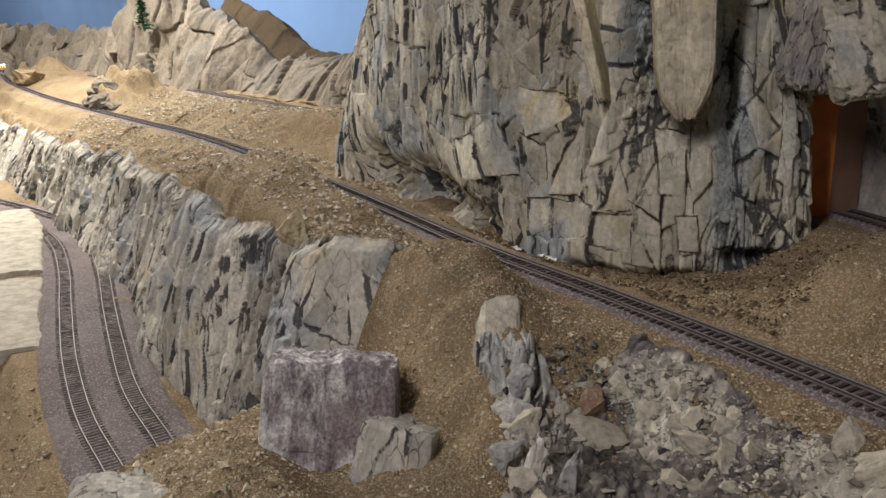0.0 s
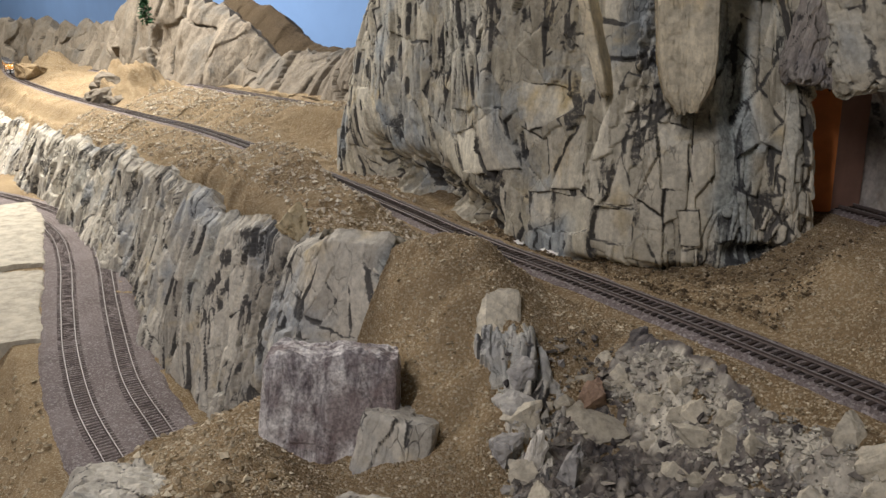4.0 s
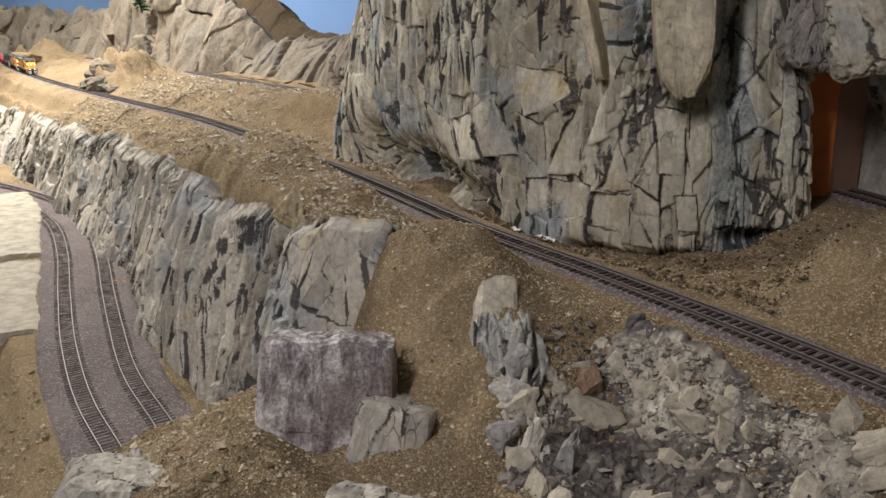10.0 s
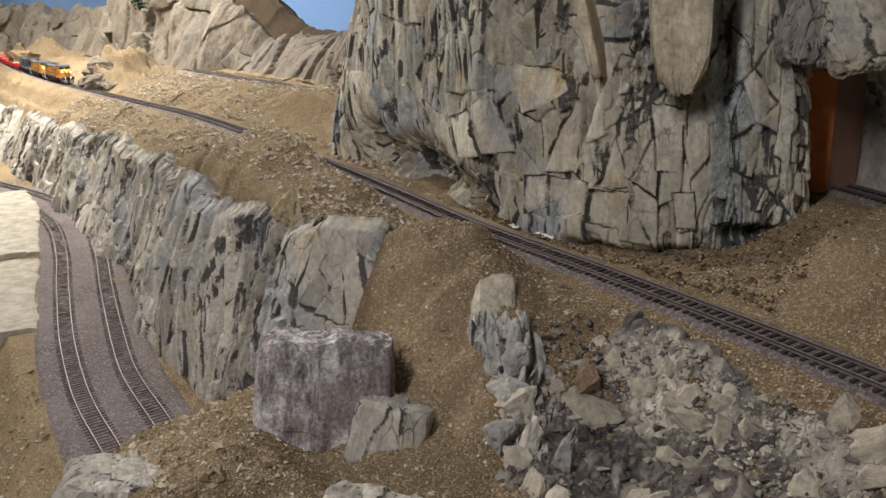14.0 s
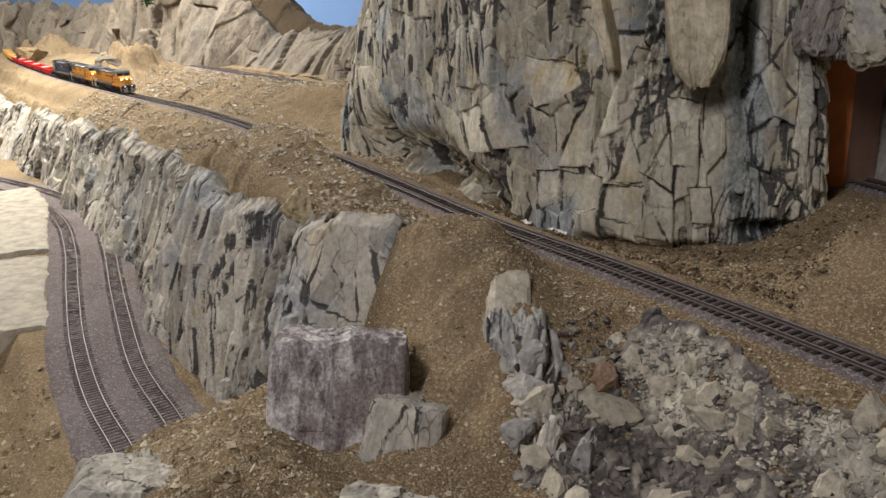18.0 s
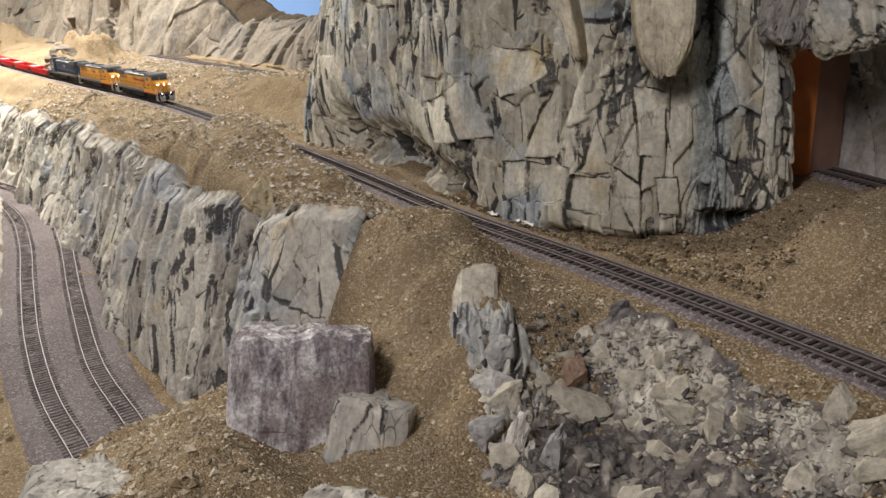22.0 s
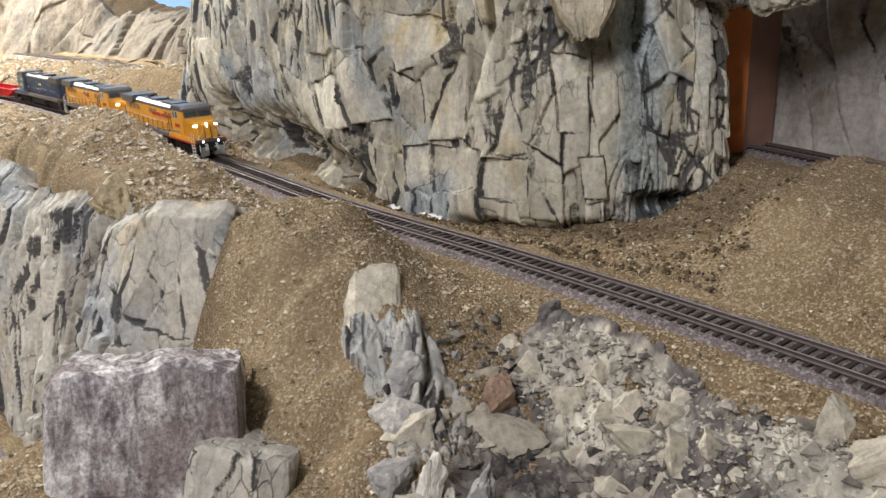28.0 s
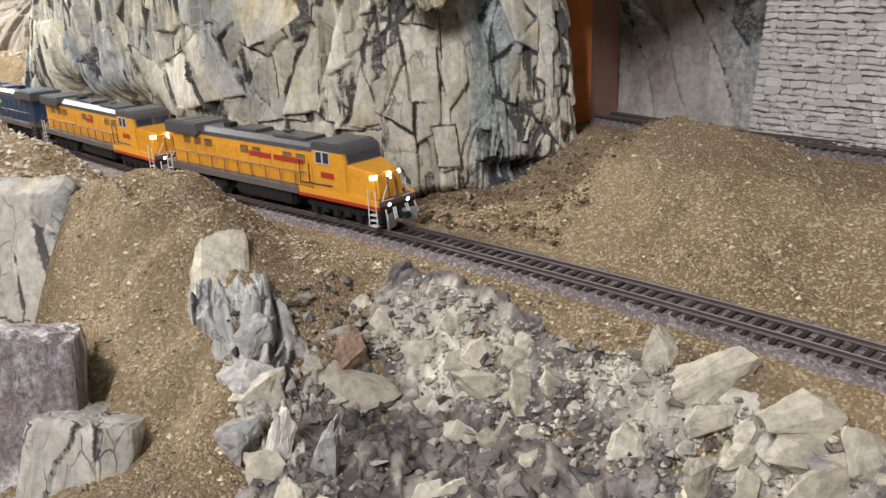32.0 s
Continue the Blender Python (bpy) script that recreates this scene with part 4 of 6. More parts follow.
GRAVEL = pieces_material("tan_gravel", (0.21, 0.15, 0.075), (0.84, 0.74, 0.54), 0.9, 400, 0.3)
WHITE_CHIP = plain_material("white_plaster_crumb", (0.80, 0.78, 0.74), 0.5, 0, 0.15)

_ugrid = up_line[::3]
_uarc = up_arc[::3]


def along(x, y):
    """Arc and offset of a place beside the upper line."""
    k = int(np.clip(np.argmin((_ugrid[:, 0] - x) ** 2 + (_ugrid[:, 1] - y) ** 2), 1, len(_ugrid) - 2))
    e = _ugrid[k + 1] - _ugrid[k - 1]
    e = e / np.linalg.norm(e)
    v = np.array([x, y]) - _ugrid[k]
    return _uarc[k] + v @ e, -v[0] * e[1] + v[1] * e[0]


def ground_z(x, y):
    s, d = along(x, y)
    return RAIL + float(ground_height(np.array([s]), np.array([d]))[0])


def rock_mesh(seed, mat, detail=3, cuts=9, rough=0.10, name="rock"):
    """An angular broken stone about one unit across: the hull of a few points, its faces then chipped and roughened."""
    rnd = random.Random(seed)
    bm = bmesh.new()
    for _ in range(cuts + 4):
        d = Vector((rnd.gauss(0, 1), rnd.gauss(0, 1), rnd.gauss(0, 1))).normalized()
        bm.verts.new(d * rnd.uniform(0.42, 0.60))
    res = bmesh.ops.convex_hull(bm, input=bm.verts[:])
    bmesh.ops.delete(bm, geom=[g for g in res["geom_interior"] if isinstance(g, bmesh.types.BMVert)], context="VERTS")
    for _ in range(detail):
        bmesh.ops.subdivide_edges(bm, edges=[e for e in bm.edges if e.calc_length() > 0.11], cuts=1, use_grid_fill=True)
        bmesh.ops.triangulate(bm, faces=[f for f in bm.faces if len(f.verts) > 3])
    bm.normal_update()
    far = Vector((seed * 1.7, seed * 0.3, 0))
    for v in bm.verts:
        q = v.co * 3.0 + far
        pt = noise.voronoi(q * 1.1)[1][0]
        chip = noise.noise(pt * 7.1) * 0.6 + (q * 1.1 - pt).dot(noise.noise_vector(pt * 5.3)) * 0.5
        v.co += v.normal * rough * (0.75 * chip + 0.35 * noise.fractal(q * 2.0, 0.9, 2.0, 3))
    me = bpy.data.meshes.new(name)
    bm.to_mesh(me)
    bm.free()
    me.materials.append(mat)
    for key, val in (("crack", 0.0), ("tone", 0.5), ("stain", 0.0)):
        me.attributes.new(key, "FLOAT", "POINT").data.foreach_set("value", np.full(len(me.vertices), val, np.float32))
    return me


def stone(name, me, at, size, turn, label, category, group="", kind=""):
    if me.users == 0:
        me.transform(Matrix.Diagonal((*size, 1)))
        size = (1, 1, 1)
    ob = new(name, me)
    ob.matrix_world = Matrix.LocRotScale(at, Euler([radians(a) for a in turn]), size)
    return tagged(ob, label, category, group, kind)


RUBBLE_MESHES = [rock_mesh(40 + n, STONE_PALE, 3, 10, 0.09, "rubble_stone") for n in range(14)]
for _me in RUBBLE_MESHES:
    _me.use_fake_user = True
GREY_MESHES = [rock_mesh(70 + n, STONE_GREY, 3, 9, 0.11, "rubble_stone") for n in range(8)]


for _me in GREY_MESHES:
    _me.use_fake_user = True


def set_rubble(rows, label, meshes, seed, grow=1.0):
    rnd = random.Random(seed)
    for x, y, w, h in rows:
        me = meshes[rnd.randrange(len(meshes))]
        size = tuple(grow * v for v in (w * 0.00135, (w + h) * 0.00030, h * 0.00140))
        stone("rubble_stone", me, (x, y, ground_z(x, y) + 0.0050), size, (rnd.uniform(-55, -15), rnd.uniform(-35, 35), rnd.uniform(-25, 25)), label, "stone", "stones of the rubble slope")


# the larger stones of the slope below the near track: plan place, width and height in millimetres
set_rubble([(0.085, 0.487, 38, 22), (0.108, 0.476, 21, 10), (0.118, 0.467, 20, 14), (0.148, 0.455, 28, 15), (0.161, 0.440, 12, 20), (0.129, 0.440, 19, 16),
            (0.141, 0.427, 13, 13), (0.042, 0.475, 26, 19), (0.038, 0.439, 15, 18), (0.126, 0.494, 16, 19), (0.142, 0.476, 15, 14), (0.149, 0.471, 14, 15)],
           "pale angular plaster stone lying on the dark rubble slope", RUBBLE_MESHES, 1)
set_rubble([(0.163, 0.458, 12, 10), (0.144, 0.497, 14, 14), (0.157, 0.418, 14, 8), (0.150, 0.402, 15, 13), (0.115, 0.402, 15, 10), (0.175, 0.434, 16, 13),
            (0.109, 0.516, 16, 15), (0.045, 0.405, 15, 30), (0.054, 0.394, 18, 22), (0.103, 0.401, 18, 12)],
           "pale angular plaster stone lying on the dark rubble slope", RUBBLE_MESHES, 2)
set_rubble([(0.214, 0.409, 24, 24), (0.228, 0.385, 38, 20), (0.242, 0.348, 36, 17), (0.250, 0.322, 22, 18), (0.217, 0.371, 20, 13), (0.225, 0.356, 15, 10),
            (0.236, 0.338, 28, 16), (0.235, 0.322, 36, 14), (0.203, 0.355, 18, 21), (0.214, 0.341, 11, 16), (0.218, 0.353, 21, 9), (0.187, 0.384, 16, 16)],
           "large cream plaster boulder beside the ballast of the near track", RUBBLE_MESHES, 3, 0.86)
stone("rusty_rock", rock_mesh(31, STONE_RUST, 3, 8), (0.087, 0.506, RAIL - 0.034), (0.033, 0.024, 0.030), (12, -14, 20), "rust brown angular rock wedged in the rubble slope", "stone")


def loose_rubble():
    rnd = random.Random(9)
    n = 0
    while n < 300:
        s, d = rnd.uniform(0.30, 0.63), rnd.uniform(0.045, 0.20)
        if d < 0.05 + 0.35 * max(0, s - 0.55) or (s > 0.56 and d > 0.15):
            continue
        x, y = beside(s, d)
        w = 4 + 13 * rnd.random() ** 2
        me = rnd.choice(GREY_MESHES if rnd.random() < 0.45 else RUBBLE_MESHES)
        k = w * 0.00125
        stone("rubble_stone", me, (x, y, ground_z(x, y) + 0.001), (k * rnd.uniform(0.8, 1.3), k * rnd.uniform(0.25, 0.55), k * rnd.uniform(0.6, 1.0)), (rnd.uniform(-75, 0), rnd.uniform(-60, 60), rnd.uniform(-40, 40)),
              "small grey and cream stone in the rubble", "stone", "stones of the rubble slope")
        n += 1


loose_rubble()

def block_mesh(name, seed, size, mat, n=44, rough=0.05, taper=0.0, facet=0.02, round_foot=0.0):
    """A squared rock of broken facets, with an uneven rim and worn edges; dark in its joints."""
    bm = bmesh.new()
    bmesh.ops.create_cube(bm, size=1.0)
    bmesh.ops.subdivide_edges(bm, edges=bm.edges[:], cuts=n, use_grid_fill=True)
    bm.normal_update()
    far = Vector((seed * 3.1, seed, 0))
    crack, tone = [], []
    for v in bm.verts:
        c = v.co.copy()
        edge = sorted((abs(c.x), abs(c.y), abs(c.z)))
        worn = max(0.0, edge[1] - 0.40) * 0.5 + max(0.0, edge[0] - 0.40) * 0.4
        q = Vector((c.x * size[0], c.y * size[1], c.z * size[2]))
        w = Vector((q.x, q.y, q.z * 0.55)) / facet + noise.noise_vector(q * 90) * 0.25 + far
        dist, pts = noise.voronoi(w)
        pt = pts[0]
        step = noise.noise(pt * 7.1) * 1.1 + (w - pt).dot(noise.noise_vector(pt * 5.3)) * 1.0
        k = noise.fractal(q * 45 + far, 0.8, 2.0, 5) * 0.5 + step
        streak = noise.noise(Vector((q.x * 420, q.y * 420, q.z * 70)) + far) * 0.22
        out = Vector((c.x / size[0], c.y / size[1], c.z / size[2])).normalized()
        v.co = c * (1 - worn) * (1 + rough * (k + streak))
        v.co.z += (0.07 * noise.noise(Vector((c.x * 3.1, c.y * 2.0, seed))) + 0.05 * noise.noise(Vector((c.x * 11, c.y * 7, seed)))) * max(0.0, c.z + 0.1)
        v.co.x *= 1 - taper * (c.z + 0.5)
        if round_foot:
            v.co.x *= math.sqrt(max(0.02, 1 - round_foot * max(0.0, (-0.22 - c.z) / 0.28) ** 2))
            v.co.y *= math.sqrt(max(0.02, 1 - 0.6 * round_foot * max(0.0, (-0.22 - c.z) / 0.28) ** 2))
        crack.append(max(0.0, min(1.0, 1.1 - (dist[1] - dist[0]) / 0.07)) * (noise.noise(q * 60 + far) > -0.15))
        tone.append(0.5 + 0.5 * noise.noise(pt * 3.3))
    me = bpy.data.meshes.new(name)
    bm.to_mesh(me)
    bm.free()
    me.materials.append(mat)
    for key, val in (("crack", crack), ("tone", tone), ("stain", [0.0] * len(tone))):
        me.attributes.new(key, "FLOAT", "POINT").data.foreach_set("value", np.array(val, np.float32))
    return me


# the pale outcrop that runs down from the near mound
def outcrop_bed():
    """A low ridge of thin upturned layers, showing through the dirt."""
    line, arcs = polyline([(0.030, 0.540), (0.040, 0.520), (0.049, 0.498), (0.052, 0.465), (0.060, 0.425), (0.072, 0.385)], step=0.0011)
    w = np.arange(-0.031, 0.031, 0.0011)
    U, W = np.meshgrid(arcs, w, indexing="ij")
    p, nrm, _ = line_at(line, arcs, U)
    x, y = p[..., 0] + nrm[..., 0] * W, p[..., 1] + nrm[..., 1] * W
    base = np.array([[ground_z(a, b) for a, b in zip(x[i, ::8], y[i, ::8])] for i in range(0, len(arcs), 8)])
    iu, iw = np.arange(len(arcs)) / 8, np.arange(len(w)) / 8
    rows = np.stack([np.interp(iw, np.arange(base.shape[1]), r) for r in base])
    z = np.stack([np.interp(iu, np.arange(base.shape[0]), rows[:, j]) for j in range(len(w))], 1)
    depth, crack, tone = fracture(W, U, 171, 24, 0.0085, 0.026, 0.0022, 0.9, 0.8)
    tone = np.clip(tone + 0.25, 0, 1)
    wob = 0.012 * fbm(x / 0.02, y / 0.02, 172, 4)
    rim = np.minimum(np.minimum(U, arcs[-1] - U) * 0.8, 0.018 + 0.004 * np.sin(U / 0.03) - np.abs(W)) + wob
    z = z + np.where(rim > 0, depth * 1.1 + 0.0035 + 0.003 * smooth(0, 0.02, rim), -0.012)
    me = mesh_of("outcrop_ridge", np.stack([x, y, z], -1).reshape(-1, 3), grid_faces(*U.shape, True), ROCK_GREY, False, {"crack": crack, "tone": tone, "stain": 0.25 * smooth(0.0, 0.2, fbm(x / 0.04, y / 0.04, 176, 3))})
    tagged(new("outcrop_ridge", me), "grey and cream layered plaster ridge in the dirt bank", "rock", kind="structure")


outcrop_bed()
STONE_CHUNK = pieces_material("grey_cream_outcrop", (0.36, 0.35, 0.33), (0.78, 0.74, 0.64), 0.85, 160, 0.6, 0.0014, True)
PALE_SLAB = rock_mesh(153, STONE_PALE, 4, 14, 0.07, "outcrop_rock")
CHUNK = [rock_mesh(61 + n, STONE_CHUNK, 4, 10, 0.15, "outcrop_rock") for n in range(4)]
NOMINAL = {}
for _me, _size in [(PALE_SLAB, (1, 1, 1))] + [(m, (1, 1, 1)) for m in CHUNK]:
    _me.use_fake_user = True
    _me.transform(Matrix.Diagonal((*_size, 1)))
    NOMINAL[_me.name] = _size
OUTCROP = [((0.0275, 0.549, RAIL + 0.0060), (0.036, 0.060, 0.020), (37, 10, -14), PALE_SLAB, 0)]
OUTCROP += [((0.044, 0.505, RAIL - 0.014), (0.018, 0.024, 0.012), (34, 22, -12), CHUNK[1], 0), ((0.036, 0.478, RAIL - 0.030), (0.034, 0.022, 0.014), (40, 14, -16), CHUNK[3], 0),
            ((0.032, 0.452, RAIL - 0.042), (0.020, 0.022, 0.014), (40, -8, 30), CHUNK[0], 1), ((0.046, 0.440, RAIL - 0.044), (0.014, 0.014, 0.034), (-10, 14, 6), CHUNK[2], 0),
            ((0.062, 0.425, RAIL - 0.048), (0.012, 0.014, 0.036), (-12, 24, 14), CHUNK[1], 1)]
for at, size, turn, me, dark in OUTCROP:
    size = tuple(1.25 * v for v in size) if me in CHUNK else size
    stone("outcrop_rock", me, at, tuple(a / b for a, b in zip(size, NOMINAL[me.name])), turn, ("flat cream plaster slab in the dirt bank", "slanted grey plaster slab of the outcrop in the dirt bank")[dark], "rock", "rocks of the outcrop")


stone("quartz_block", block_mesh("quartz_block", 3, (0.088, 0.05, 0.084), QUARTZ, 64, 0.030, 0.02, 0.034), (-0.087, 0.506, RAIL - 0.050), (0.092, 0.056, 0.104), (-15, 5, 3), "squared grey and purple streaked rock block with white flakes and painted glint on its rim", "rock")
stone("quartz_block", block_mesh("quartz_block_low", 8, (0.05, 0.04, 0.03), ROCK_GREY, 34, 0.07, 0.06, 0.02), (-0.040, 0.482, RAIL - 0.054), (0.052, 0.042, 0.044), (-14, 10, -10), "low pale grey rock at the foot of the larger block", "rock")
stone("foreground_rock", block_mesh("foreground_rock", 12, (0.08, 0.06, 0.05), ROCK_GREY, 40, 0.10, 0.25, 0.022), (-0.195, 0.430, RAIL - 0.080), (0.108, 0.07, 0.062), (-10, 14, 24), "rough grey rock half buried in the dirt bank", "rock")
stone("foreground_rock", block_mesh("foreground_rock_low", 15, (0.08, 0.06, 0.05), ROCK_GREY, 34, 0.10, 0.2, 0.02), (-0.045, 0.368, RAIL - 0.062), (0.075, 0.05, 0.05), (0, 8, -6), "blue grey rock showing through the dirt mound", "rock")
stone("yellow_rock", rock_mesh(5, STONE_OCHRE, 4, 9, 0.12), (-0.163, 0.800, RAIL + 0.012), (0.034, 0.030, 0.052), (0, 20, 12), "yellowish rock set in the canyon rim", "rock")
ROCK_OCHRE = rock_material("ochre_plaster", (0.92, 0.84, 0.64), (0.78, 0.68, 0.46), (0.60, 0.55, 0.42), (0.74, 0.58, 0.30), (0.04, 0.03, 0.02), 0.25)
stone("hanging_slab", block_mesh("hanging_slab", 17, (0.05, 0.03, 0.19), ROCK_OCHRE, 50, 0.05, -0.22, 0.05, 0.8), (0.198, 0.721, RAIL + 0.232), (0.046, 0.040, 0.20), (-4, -2, -10), "pale ochre rounded slab hanging on the tall cliff", "rock")
stone("cliff_slab", block_mesh("cliff_slab", 19, (0.016, 0.03, 0.16), ROCK_OCHRE, 34, 0.06, 0.1, 0.04, 0.5), (0.130, 0.776, RAIL + 0.208), (0.011, 0.040, 0.135), (-3, -15, -30), "pale leaning slab on the tall cliff", "rock")
stone("portal_arch_rock", block_mesh("portal_arch_rock", 21, (0.14, 0.1, 0.12), ROCK, 50, 0.09, 0.0, 0.035), (0.376, 0.718, RAIL + 0.222), (0.128, 0.10, 0.130), (0, -14, -20), "grey beige rock overhanging the tunnel mouth", "rock")
stone("portal_arch_rock", block_mesh("portal_arch_rock_dark", 23, (0.06, 0.05, 0.085), ROCK_DARK, 44, 0.13, 0.0, 0.014), (0.314, 0.724, RAIL + 0.190), (0.044, 0.05, 0.075), (0, 12, 0), "dark grey jagged rock over the tunnel mouth", "rock")


SLAB_PLASTER = pieces_material("dusty_slab_plaster", (0.50, 0.46, 0.37), (0.56, 0.52, 0.42), 0.9, 40, 0.7, 0.003)


def pale_plate(edge, z, reach, seed):
    """A cast plaster slab: a ragged edge along the roadbed, running back from it."""
    line, arcs = polyline(edge, step=0.004)
    p, nrm, _ = line_at(line, arcs, arcs)
    w = np.r_[0.0, 0.0, 0.003, np.linspace(0.008, reach, 60)]
    drop = np.r_[-0.06, -0.006, -0.0015, np.zeros(60)]
    U, W = np.meshgrid(arcs, w, indexing="ij")
    end = np.minimum(U, arcs[-1] - U)
    rag = 0.006 * fbm(U / 0.03, 0 * U, seed, 4)
    x, y = p[:, None, 0] + nrm[:, None, 0] * -(W + rag), p[:, None, 1] - nrm[:, None, 1] * (W + rag)
    h = z + drop[None] + 0.004 * (0.6 + fbm(x / 0.12, y / 0.12, seed + 3, 4)) * smooth(0, 0.02, W) - 0.05 * smooth(0.010, 0.0, end + 0.008 * fbm(x / 0.03, y / 0.03, seed + 5, 3))
    me = mesh_of("pale_slab", np.stack([x, y, h], -1).reshape(-1, 3), grid_faces(*U.shape), SLAB_PLASTER)
    tagged(new("pale_slab", me), "pale cream plaster slab beside the lower roadbed", "rock", "pale slabs by the lower line")


pale_plate([(-1.02, 1.95), (-0.920, 1.795), (-0.812, 1.574), (-0.735, 1.412)], 1.001, 0.45, 41)
pale_plate([(-0.728, 1.396), (-0.680, 1.29), (-0.627, 1.176), (-0.566, 1.052)], 0.998, 0.40, 47)
for n, (x, y, k) in enumerate([(-0.975, 2.465, 0.09), (-0.925, 2.405, 0.08), (-1.02, 2.52, 0.07), (-0.94, 2.49, 0.09), (-0.88, 2.37, 0.06), (-1.00, 2.55, 0.07)]):
    stone("knoll_rock", rock_mesh(27 + 40 * n, ROCK_FAR, 3, 9, 0.16), (x - 0.045, y - 0.05, ground_z(x - 0.045, y - 0.05) - 0.006), (k * 1.2, k * 0.8, k * 0.8), (20 * n, -15, 50 * n), "grey brown rock set in the sandy knoll", "rock", "rocks of the knoll")
stone("knoll_rock", rock_mesh(29, SOIL, 4, 10, 0.14), (-1.70, 3.40, RAIL + 0.03), (0.12, 0.12, 0.08), (0, 0, 10), "sandy boulder half covered with pale dirt", "rock")

# ---- tunnel mouth, rear rock and retaining wall ----
WOOD = plain_material("red_brown_plywood", (0.72, 0.235, 0.065), 0.6, 0, 0.45, 30, 0.15)
WOOD_DARK = plain_material("dark_stained_plywood", (0.28, 0.16, 0.12), 0.6, 0, 0.45, 30, 0.15)


def portal():
    box = tagged(new("tunnel_portal_board"), "red brown plywood boards standing in the tunnel mouth", "board")
    bm = box_bm(0.07, 0.006, 0.30, -0.035, 0.003, 0.15)
    part("front_board", bm, WOOD, box, "red brown plywood board")
    bm = box_bm(0.034, 0.006, 0.30, 0.017, 0.003, 0.15)
    ob = part("side_board", bm, WOOD_DARK, box, "dark brown plywood board")
    ob.matrix_basis = Matrix.Rotation(radians(36), 4, "Z")
    box.matrix_world = pose(0.368, 0.789, RAIL + 0.0225, 0, 0, -18)


portal()
rock_sheet("rear_tunnel_rock", [(0.40, 0.98), (0.398, 0.85), (0.415, 0.775), (0.440, 0.725), (0.452, 0.69), (0.455, 0.655)], RAIL + 0.005, RAIL + 0.32, 0.045, ROCK_DARK,
           "dark grey draped plaster rock behind the rear track", 700, 0.0018, 24, 0.05, 0.12, 0.0030, 0.01, 0.045, chips=0.9, pen=0.8, stains=((0.452, 0.69, RAIL + 0.06, 0.03, 0.05, 0.5),))
WALL_STONE = pieces_material("whitewashed_wall_stone", (0.62, 0.59, 0.54), (0.80, 0.77, 0.71), 0.9, 300, 0.5)
WALL_JOINT = plain_material("wall_mortar", (0.60, 0.57, 0.53), 0.9, 0, 0.3, 200, 0.4)


def retaining_wall():
    """A whitewashed rubble wall of low courses, leaning back, beside the rear line."""
    wall = tagged(new("stone_retaining_wall"), "whitewashed rough stone retaining wall beside the rear track", "wall", kind="structure")
    length, height = 0.30, 0.30
    a = Vector((0.4455, 0.666, RAIL + 0.018))
    turn = math.atan2(0.571 - 0.668, 0.487 - 0.443)
    wall.matrix_world = Matrix.Translation(a) @ Matrix.Rotation(turn, 4, "Z") @ Matrix.Rotation(radians(-7), 4, "X")
    part("backing", box_bm(length, 0.03, height, length / 2, 0.0165, height / 2), WALL_JOINT, wall)
    rnd = random.Random(5)
    shapes = []
    for n in range(8):
        bm = box_bm(1, 1, 1, 0, 0, 0, 0.16)
        for v in bm.verts:
            v.co += Vector((rnd.uniform(-0.15, 0.15), rnd.uniform(-0.12, 0.12), rnd.uniform(-0.15, 0.15)))
        me = bpy.data.meshes.new("wall_stone")
        bm.to_mesh(me)
        bm.free()
        me.materials.append(WALL_STONE)
        shapes.append(me)
    z, count, rest, faces = 0.0, 0, [], []
    while z < height:
        h = rnd.uniform(0.0034, 0.0066)
        x = 0.0
        while x < length:
            w = rnd.uniform(0.004, 0.0145)
            hh = h * rnd.uniform(0.75, 1.12)
            m = Matrix.LocRotScale((x + w / 2, -0.0004 + rnd.uniform(-0.0006, 0.0006), z + h / 2), Euler((0, rnd.uniform(-0.16, 0.16), 0)), (w * 0.97, 0.0036, hh * 0.95))
            me = rnd.choice(shapes)
            if x < 0.085 and count < 290 and z < 0.20:
                ob = new("wall_stone", me)
                ob.parent, ob.matrix_basis = wall, m
                count += 1
            else:
                k = sum(map(len, rest))
                rest.append([tuple(m @ v.co) for v in me.vertices])
                faces += [tuple(i + k for i in p.vertices) for p in me.polygons]
            x += w
        z += h
    ob = new("upper_wall_stones", mesh_of("upper_wall_stones", [c for r in rest for c in r], faces, WALL_STONE))
    ob.parent = wall
    tagged(ob, kind="stuff")


retaining_wall()

# ---- a small fir on the far rocks ----
NEEDLE = pieces_material("fir_needle", (0.012, 0.05, 0.022), (0.03, 0.11, 0.045), 0.8, 300, 0.3)
BARK = plain_material("fir_bark", (0.07, 0.045, 0.03), 0.9, 0, 0.4)


